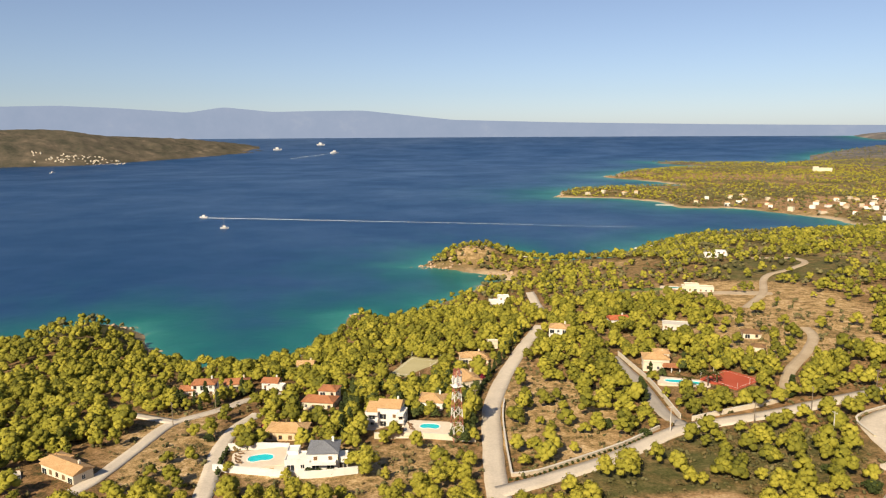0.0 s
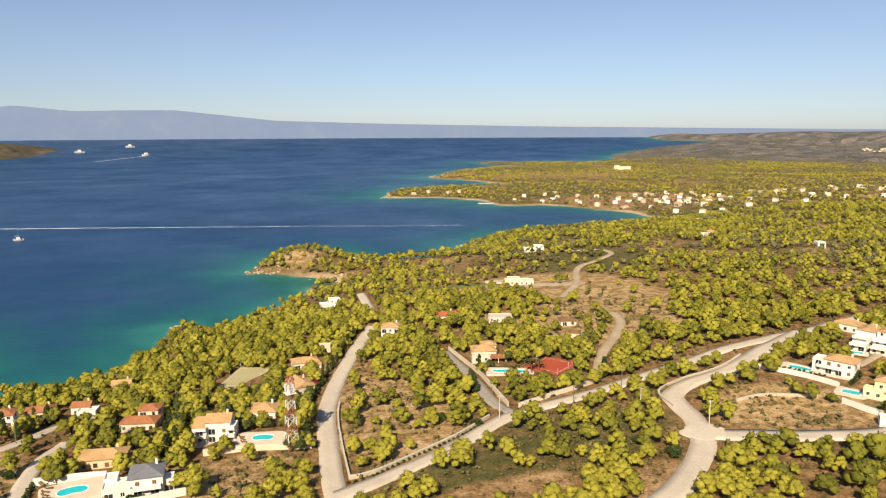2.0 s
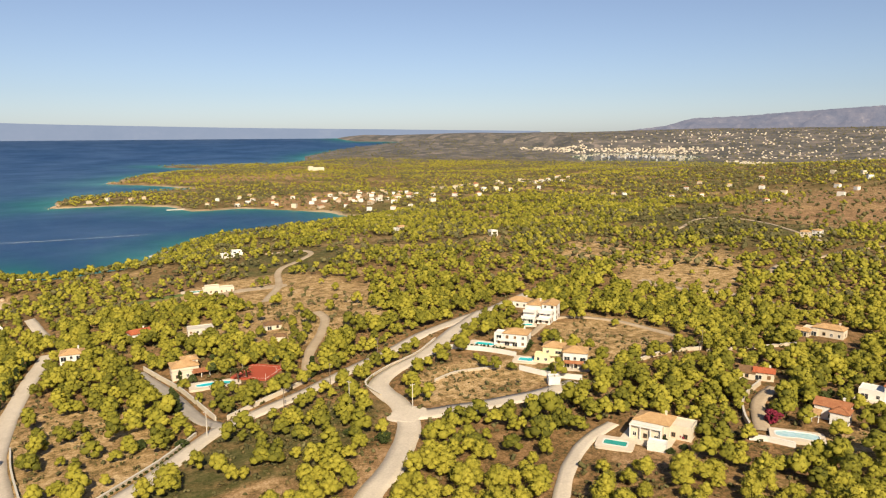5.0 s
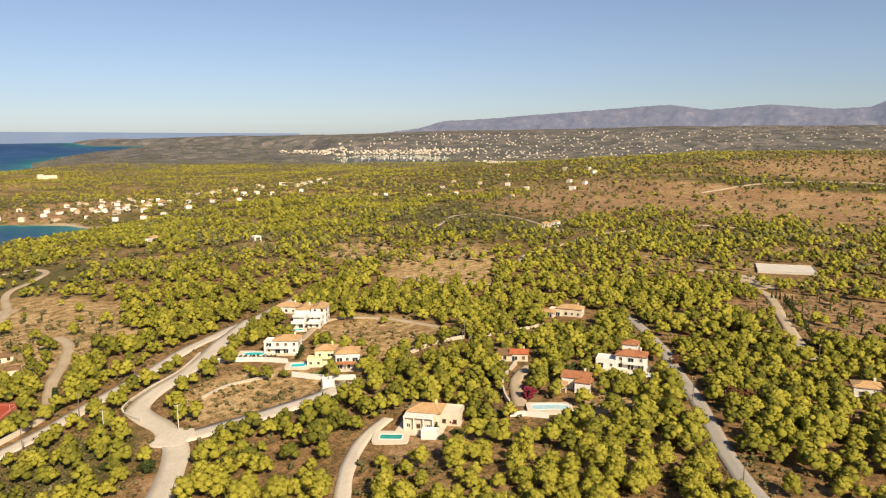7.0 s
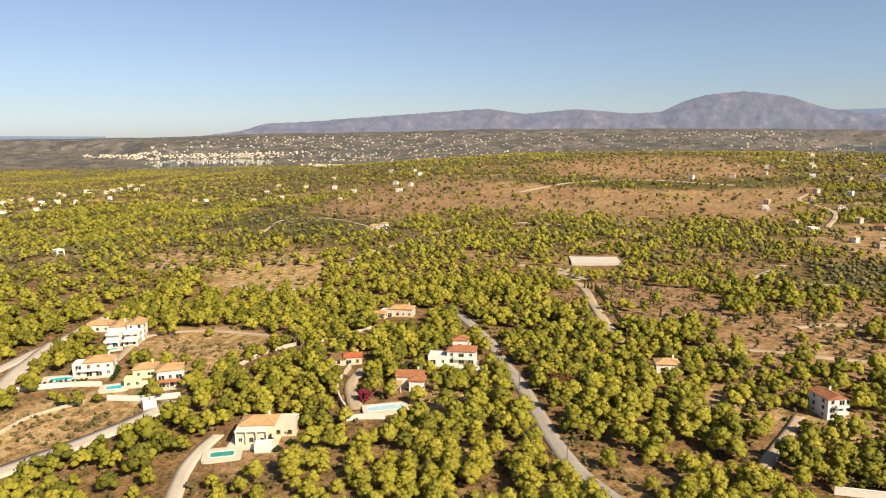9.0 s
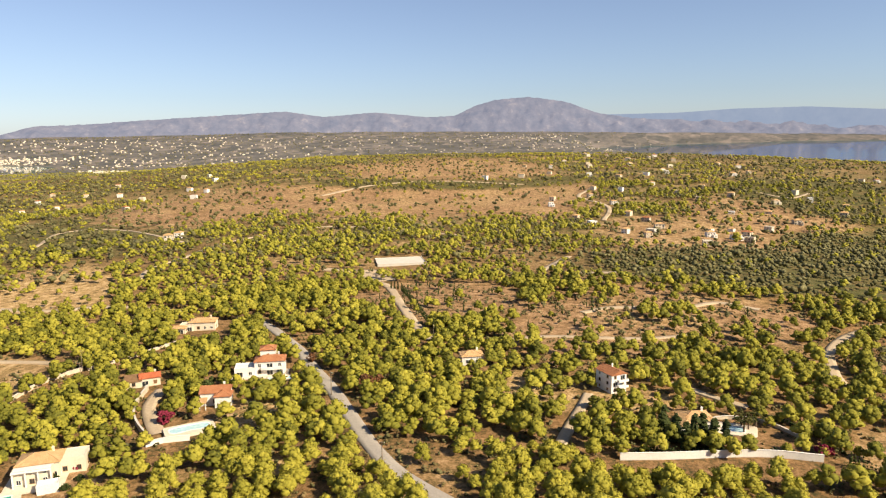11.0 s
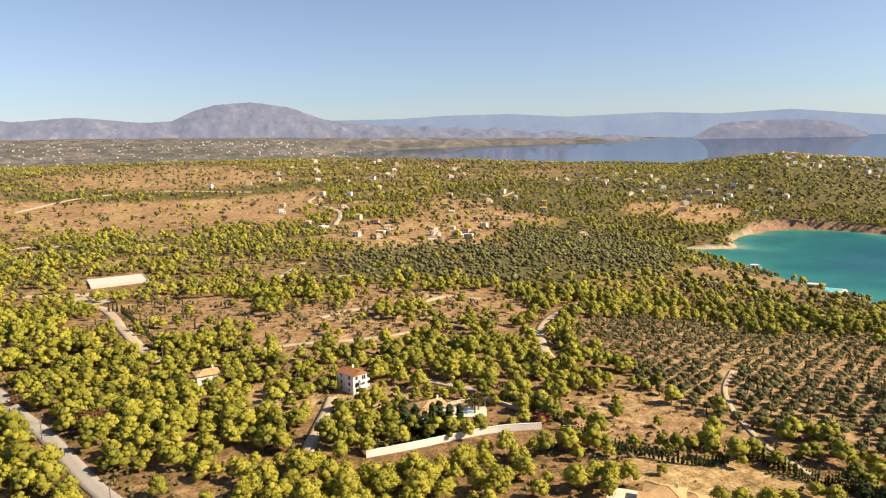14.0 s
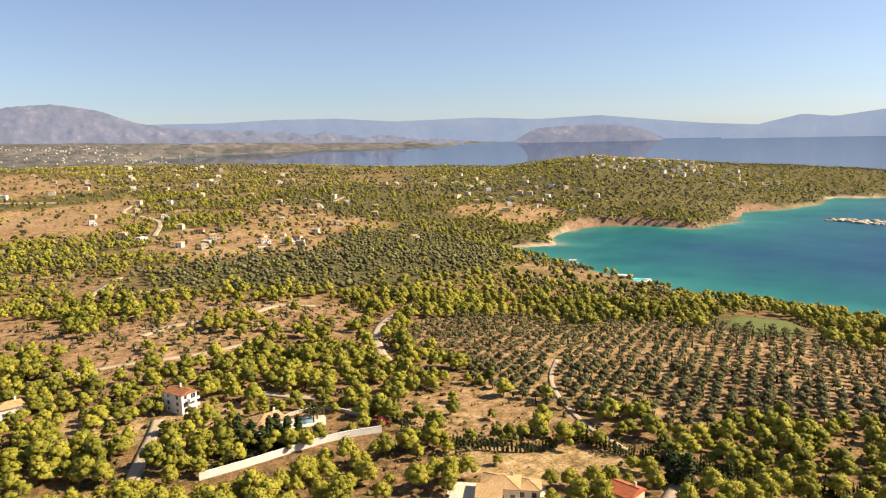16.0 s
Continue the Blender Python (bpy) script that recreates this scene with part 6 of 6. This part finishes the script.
def palm(x, y, h, seed):
    rg = random.Random(seed)
    t = thing("palm_tree", "garden palm with drooping fronds", "tree", x, y, gz(x, y), seed * 50, "garden palms")
    part("trunk", Shape().tube((0, 0, -0.5), (0.2, 0.1, h), 0.28, 0.2, 7), BARK, t)
    for k in range(16):
        a, rise = k * 2.4, rg.uniform(-0.1, 0.9)
        s, pts = Shape(), []
        for q in range(5):
            u = q / 4 * 2.6
            pts.append((0.2 + math.cos(a) * u, 0.1 + math.sin(a) * u, h + rise * u - 0.24 * u * u, 0.32 * (1 - abs(q / 4 - 0.4))))
        for p, q in zip(pts, pts[1:]):
            nx, ny = -math.sin(a), math.cos(a)
            s.add([(p[0] - nx * p[3], p[1] - ny * p[3], p[2] - 0.1), (p[0], p[1], p[2] + 0.06), (p[0] + nx * p[3], p[1] + ny * p[3], p[2] - 0.1),
                   (q[0] - nx * q[3], q[1] - ny * q[3], q[2] - 0.1), (q[0], q[1], q[2] + 0.06), (q[0] + nx * q[3], q[1] + ny * q[3], q[2] - 0.1)], [(0, 1, 4, 3), (1, 2, 5, 4), (0, 3, 4, 1), (1, 4, 5, 2)])
        part("frond", s, PALM, t)


for k, (x, y, h) in enumerate([(89, 246, 4), (97, 248, 4.5), (101, 250, 4), (5, 255, 4), (7, 229, 4.5), (5, 224, 4), (204, -79, 4), (206, -82, 4.5), (202, -77, 3.8), (207, -78, 4), (256, 78, 4.5), (-44, 228, 4)]):
    palm(x, y, h, k + 1)


# ---- mast, poles, lamps ----
def lattice_mast(x, y, h=23.0):
    t = thing("radio_mast", "red and white steel lattice radio mast with antennas", "mast", x, y, gz(x, y), 20)
    levels, n = 9, 4

    def at(k, z):
        w = 1.7 - 1.0 * z / h
        return (w * (1, 1, -1, -1)[k % 4], w * (1, -1, -1, 1)[k % 4], z)
    for j in range(levels):
        m = METAL_RED if j % 2 == 0 else METAL_WHITE
        z0, z1 = h * j / levels, h * (j + 1) / levels
        for k in range(n):
            part("leg", Shape().tube(at(k, z0 - (1.0 if j == 0 else 0)), at(k, z1), 0.13, 0.13, 5), m, t)
            part("brace", Shape().tube(at(k, z0), at(k + 1, z1), 0.07, 0.07, 4), m, t)
            part("brace", Shape().tube(at(k + 1, z0), at(k, z1), 0.07, 0.07, 4), m, t)
            part("strut", Shape().tube(at(k, z1), at(k + 1, z1), 0.07, 0.07, 4), m, t)
    for k, (z, a) in enumerate(((21.5, 0.5), (19.6, 2.2), (18.0, 4.0))):
        dsh = part("dish_antenna", Shape().tube((math.cos(a) * 1.0, math.sin(a) * 1.0, z), (math.cos(a) * 1.5, math.sin(a) * 1.5, z), 0.75, 0.75, 14), METAL_WHITE, t, "white round dish antenna")
    for k in range(6):
        a = k * 1.05
        part("panel_antenna", Shape().box(math.cos(a) * 1.4 - 0.15, math.cos(a) * 1.4 + 0.15, math.sin(a) * 1.4 - 0.15, math.sin(a) * 1.4 + 0.15, 18.6, 20.6), METAL_WHITE, t)
    part("platform", Shape().box(-1.6, 1.6, -1.6, 1.6, 17.6, 17.75), METAL_WHITE, t)
    part("equipment_hut", Shape().box(1.6, 4.6, -1.5, 1.5, -2, 2.6).box(1.4, 4.8, -1.7, 1.7, 2.6, 2.8), CREAM, t, "small cream equipment hut")
    BUILT.append((x, y, 4))


lattice_mast(4.2, 208.5)


def pole(x, y, h=8.5, material=None, bars=1):
    t = thing("utility_pole", "weathered utility pole with a crossarm" if material is None else "pale concrete utility pole with a crossarm", "utility pole", x, y, gz(x, y), (x * 11 + y * 5) % 180, "utility poles")
    part("shaft", Shape().tube((0, 0, -1), (0, 0, h), 0.17, 0.11, 8), material or POLE_WOOD, t)
    for k in range(bars):
        part("crossarm", Shape().box(-0.9, 0.9, -0.07, 0.07, h - 0.5 - k * 0.9, h - 0.36 - k * 0.9), material or POLE_WOOD, t)
    for k in (-0.8, 0, 0.8):
        part("insulator", Shape().tube((k, 0, h - 0.36), (k, 0, h - 0.16), 0.06, 0.05, 6), WHITE, t)


for x, y in [(96.4, 208.1), (120.2, 219.6), (251.5, 151.8), (173.5, 26.2), (226.9, 50.9), (237.6, 144.3), (382.1, 160.4), (375, 157), (-93, 231), (-84, 249), (11, 232), (150, 234), (285, 20), (180, 165)]:
    pole(x, y)
for x, y in [(70.3, 207.6), (115.9, 198.9), (129.6, 181.4)]:
    pole(x, y, 8.5, CONCRETE)

# ---- sea traffic, jetties, islet ----
def boat(label, x, y, turn, length, sail=False):
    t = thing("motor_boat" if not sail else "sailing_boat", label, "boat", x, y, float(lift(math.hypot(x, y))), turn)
    a, b = length / 2, length * 0.16
    rim = [(-a, -b * 0.8), (a * 0.4, -b), (a, 0), (a * 0.4, b), (-a, b * 0.8)]
    part("hull", Shape().add([(p, q * 0.6, -0.3) for p, q in rim] + [(p, q, b * 1.1) for p, q in rim], [(4, 3, 2, 1, 0), (5, 6, 7, 8, 9)] + [(i, (i + 1) % 5, 5 + (i + 1) % 5, 5 + i) for i in range(5)]), METAL_WHITE, t)
    part("cabin", Shape().box(-a * 0.4, a * 0.25, -b * 0.6, b * 0.6, b * 1.1, b * 2.2), WHITE, t)
    if sail:
        part("sail_mast", Shape().tube((0, 0, b), (0, 0, length * 1.25), 0.12, 0.07, 6), METAL_WHITE, t)
        part("boom", Shape().tube((0, 0, b * 3), (-a * 0.8, 0, b * 3), 0.15, 0.15, 6), METAL_WHITE, t)


def wake(label, pts, w0, w1):
    line = spline(pts, 12)
    n = len(line)
    half = np.linspace(w0, w1, n) * (1 + 0.35 * waves(line[:, 0], line[:, 1], 40, 5)) / 2
    t = np.gradient(line, axis=0)
    t /= np.hypot(*t.T)[:, None]
    nor = np.stack([-t[:, 1], t[:, 0]], 1)
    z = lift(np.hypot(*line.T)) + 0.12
    v = np.concatenate([np.column_stack([line + nor * half[:, None], z]), np.column_stack([line, z + 0.12]), np.column_stack([line - nor * half[:, None], z])])
    f = np.array([(k * n + i, (k + 1) * n + i, (k + 1) * n + i + 1, k * n + i + 1) for k in range(2) for i in range(n - 1)])
    tagged(bulk("wake", v, f, FOAM), label, "wake", kind="structure")


boat("white motor boat with a long wake", -344, 1017, 172, 12)
wake("long white foam wake on the blue sea", [(-337, 1016), (-240, 997), (-140, 975), (0, 946)], 6.0, 2.6)
wake("fading foam line of a wake", [(0, 946), (80, 928), (158, 907), (250, 890)], 2.6, 0.6)
boat("white sailing catamaran at rest", -278, 898, 20, 11, True)
boat("white ferry far out", -539, 3598, 30, 42)
wake("far wake of a ferry", [(-545, 3590), (-620, 3420), (-691, 3217)], 10, 5)
boat("white ship on the horizon", -700, 4143, 10, 46)
boat("white boat by the dry island", -1270, 2325, 60, 18, True)
boat("white ship off the island's tip", -872, 3800, 15, 44)
for k in range(16):
    boat("white boat moored in the harbour", 2560 + 330 * ((k * 0.37) % 1), 1800 + 380 * ((k * 0.61) % 1), k * 40, 16, k % 2 == 0)


def jetty(label, a, b, w):
    d = math.hypot(b[0] - a[0], b[1] - a[1])
    t = thing("jetty", label, "jetty", a[0], a[1], 0.0, math.degrees(math.atan2(b[1] - a[1], b[0] - a[0])))
    part("deck", Shape().box(-4, d, -w / 2, w / 2, -2.5, 0.9).box(-4, d + 0.1, -w / 2 - 0.1, w / 2 + 0.1, 0.9, 1.1), CONCRETE, t)
    for k in range(3):
        part("bollard", Shape().tube((d * (k + 1) / 3.3, w * 0.35, 1.1), (d * (k + 1) / 3.3, w * 0.35, 1.6), 0.18, 0.22, 8), METAL_WHITE, t)


jetty("pale stone jetty off the wooded headland", (66, 690), (86, 676), 4)
jetty("short concrete jetty below the hill", (224, 740), (200, 722), 4)
jetty("pale pier at the peninsula beach", (385, 1150), (350, 1158), 6)
rk = np.random.default_rng(77)
c = np.column_stack([rk.uniform(455, 530, 60), rk.uniform(-965, -930, 60), rk.uniform(-0.5, 1.0, 60)])
v, f = clumps(c, rk.uniform(2, 6, 60), ICO_V, ICO_F, rk, 0.35)
tagged(bulk("rocky_islet", v, f, STONE, flat=True), "low rocky islet in the bay", "islet")
rocks = []
for cx, cy, a, b, n in [(-5, 627, 26, 9, 60), (-50, 458, 12, 7, 26), (-212, 428, 22, 10, 50), (-160, 385, 6, 20, 24), (240, 765, 16, 14, 30), (592, -800, 16, 60, 80), (215, 1310, 14, 30, 40), (430, 1890, 20, 40, 40), (655, -960, 20, 40, 50), (250, -446, 40, 5, 30), (40, 588, 20, 8, 30)]:
    q = np.column_stack([cx + rk.uniform(-a, a, n), cy + rk.uniform(-b, b, n)])
    rocks.append(np.column_stack([q, height(q[:, 0], q[:, 1]) + 0.2]))
rocks = np.concatenate(rocks)
v, f = clumps(rocks, rk.uniform(0.6, 2.4, len(rocks)), ICO_V, ICO_F, rk, 0.6)
tagged(bulk("shore_rocks", v, f, surface("shore_rock", (0.26, 0.17, 0.10), (0.5, 0.37, 0.25), 0.5), flat=True), "reddish-tan rocks along the shore", "rocks", kind="stuff")


# ---- lawns, vineyard, terrace furniture ----
def patch(name, label, cx, cy, a, b, turn, material, up):
    n, m = 28, 5
    s, c, q = Shape(), math.cos(radians(turn)), math.sin(radians(turn))
    pts = [(cx + (u * c - w * q) * k / m, cy + (u * q + w * c) * k / m) for k in range(m + 1) for u, w in outline(a, b, 3.5, 0.1, n)]
    z = height(np.array([p[0] for p in pts]), np.array([p[1] for p in pts])) + up
    z[-n:] -= 0.6
    s.add([(p[0], p[1], h) for p, h in zip(pts, z)], [(k * n + i, k * n + (i + 1) % n, (k + 1) * n + (i + 1) % n, (k + 1) * n + i) for k in range(m) for i in range(n)])
    return tagged(part(name, s, material), label, "lawn", kind="structure")


tagged(patch("road_junction", "pale asphalt apron where two roads meet", 125.5, 178.5, 7.5, 6.5, 30, ROAD, 0.3), category="road")
patch("lawn_court", "green lawn beside the sandy court", 1, 274, 4, 7, -10, LAWN, 0.25)
patch("lawn_villa", "green lawn of a modern villa", 122, 434, 20, 5, 0, LAWN, 0.25)
patch("lawn_yellow_villa", "small lawn before the pale villa", 189, 176, 4, 3.5, 0, LAWN, 0.35)
patch("vineyard", "green-brown vineyard above the bay", 203, -313, 17, 24, 35, VINES, 0.5)
patch("yard_villa", "pale forecourt of a modern villa", 172, 412, 26, 7, -20, TRACK, 0.2)
patch("yard_garage", "sandy yard beside the drive", 122, -96, 8, 7, 0, PAVING, 0.25)
patch("yard_depot", "pale yard of a depot", 440, 66, 18, 12, 20, TRACK, 0.2)


def lounger(x, y, turn, z):
    t = thing("sun_lounger", "wooden sun lounger beside a pool", "sun lounger", x, y, z, turn, "loungers at the pool")
    part("bed", Shape().box(-0.35, 0.35, -1.0, 0.45, 0.28, 0.4), WOOD, t)
    part("backrest", Shape().add([(-0.35, 0.45, 0.3), (0.35, 0.45, 0.3), (0.35, 1.0, 0.75), (-0.35, 1.0, 0.75), (-0.35, 0.45, 0.4), (0.35, 0.45, 0.4), (0.35, 0.95, 0.85), (-0.35, 0.95, 0.85)], [(3, 2, 1, 0), (4, 5, 6, 7), (0, 1, 5, 4), (1, 2, 6, 5), (2, 3, 7, 6), (3, 0, 4, 7)]), WOOD, t)
    for sx in (-0.3, 0.3):
        for sy in (-0.9, 0.35):
            part("leg", Shape().box(sx - 0.04, sx + 0.04, sy - 0.04, sy + 0.04, 0, 0.28), WOOD, t)


pz = gz(-54, 196.5) + 0.98
for k, (x, y) in enumerate([(-60.4, 195), (-60.8, 197), (-59.5, 193.2), (-60.5, 199)]):
    lounger(x, y, 60 + 15 * k, pz)
pz = gz(-4.4, 219.5) + 0.73
for k, (x, y) in enumerate([(-10.6, 219), (-11, 221), (-10.2, 217)]):
    lounger(x, y, 40 + 20 * k, pz)
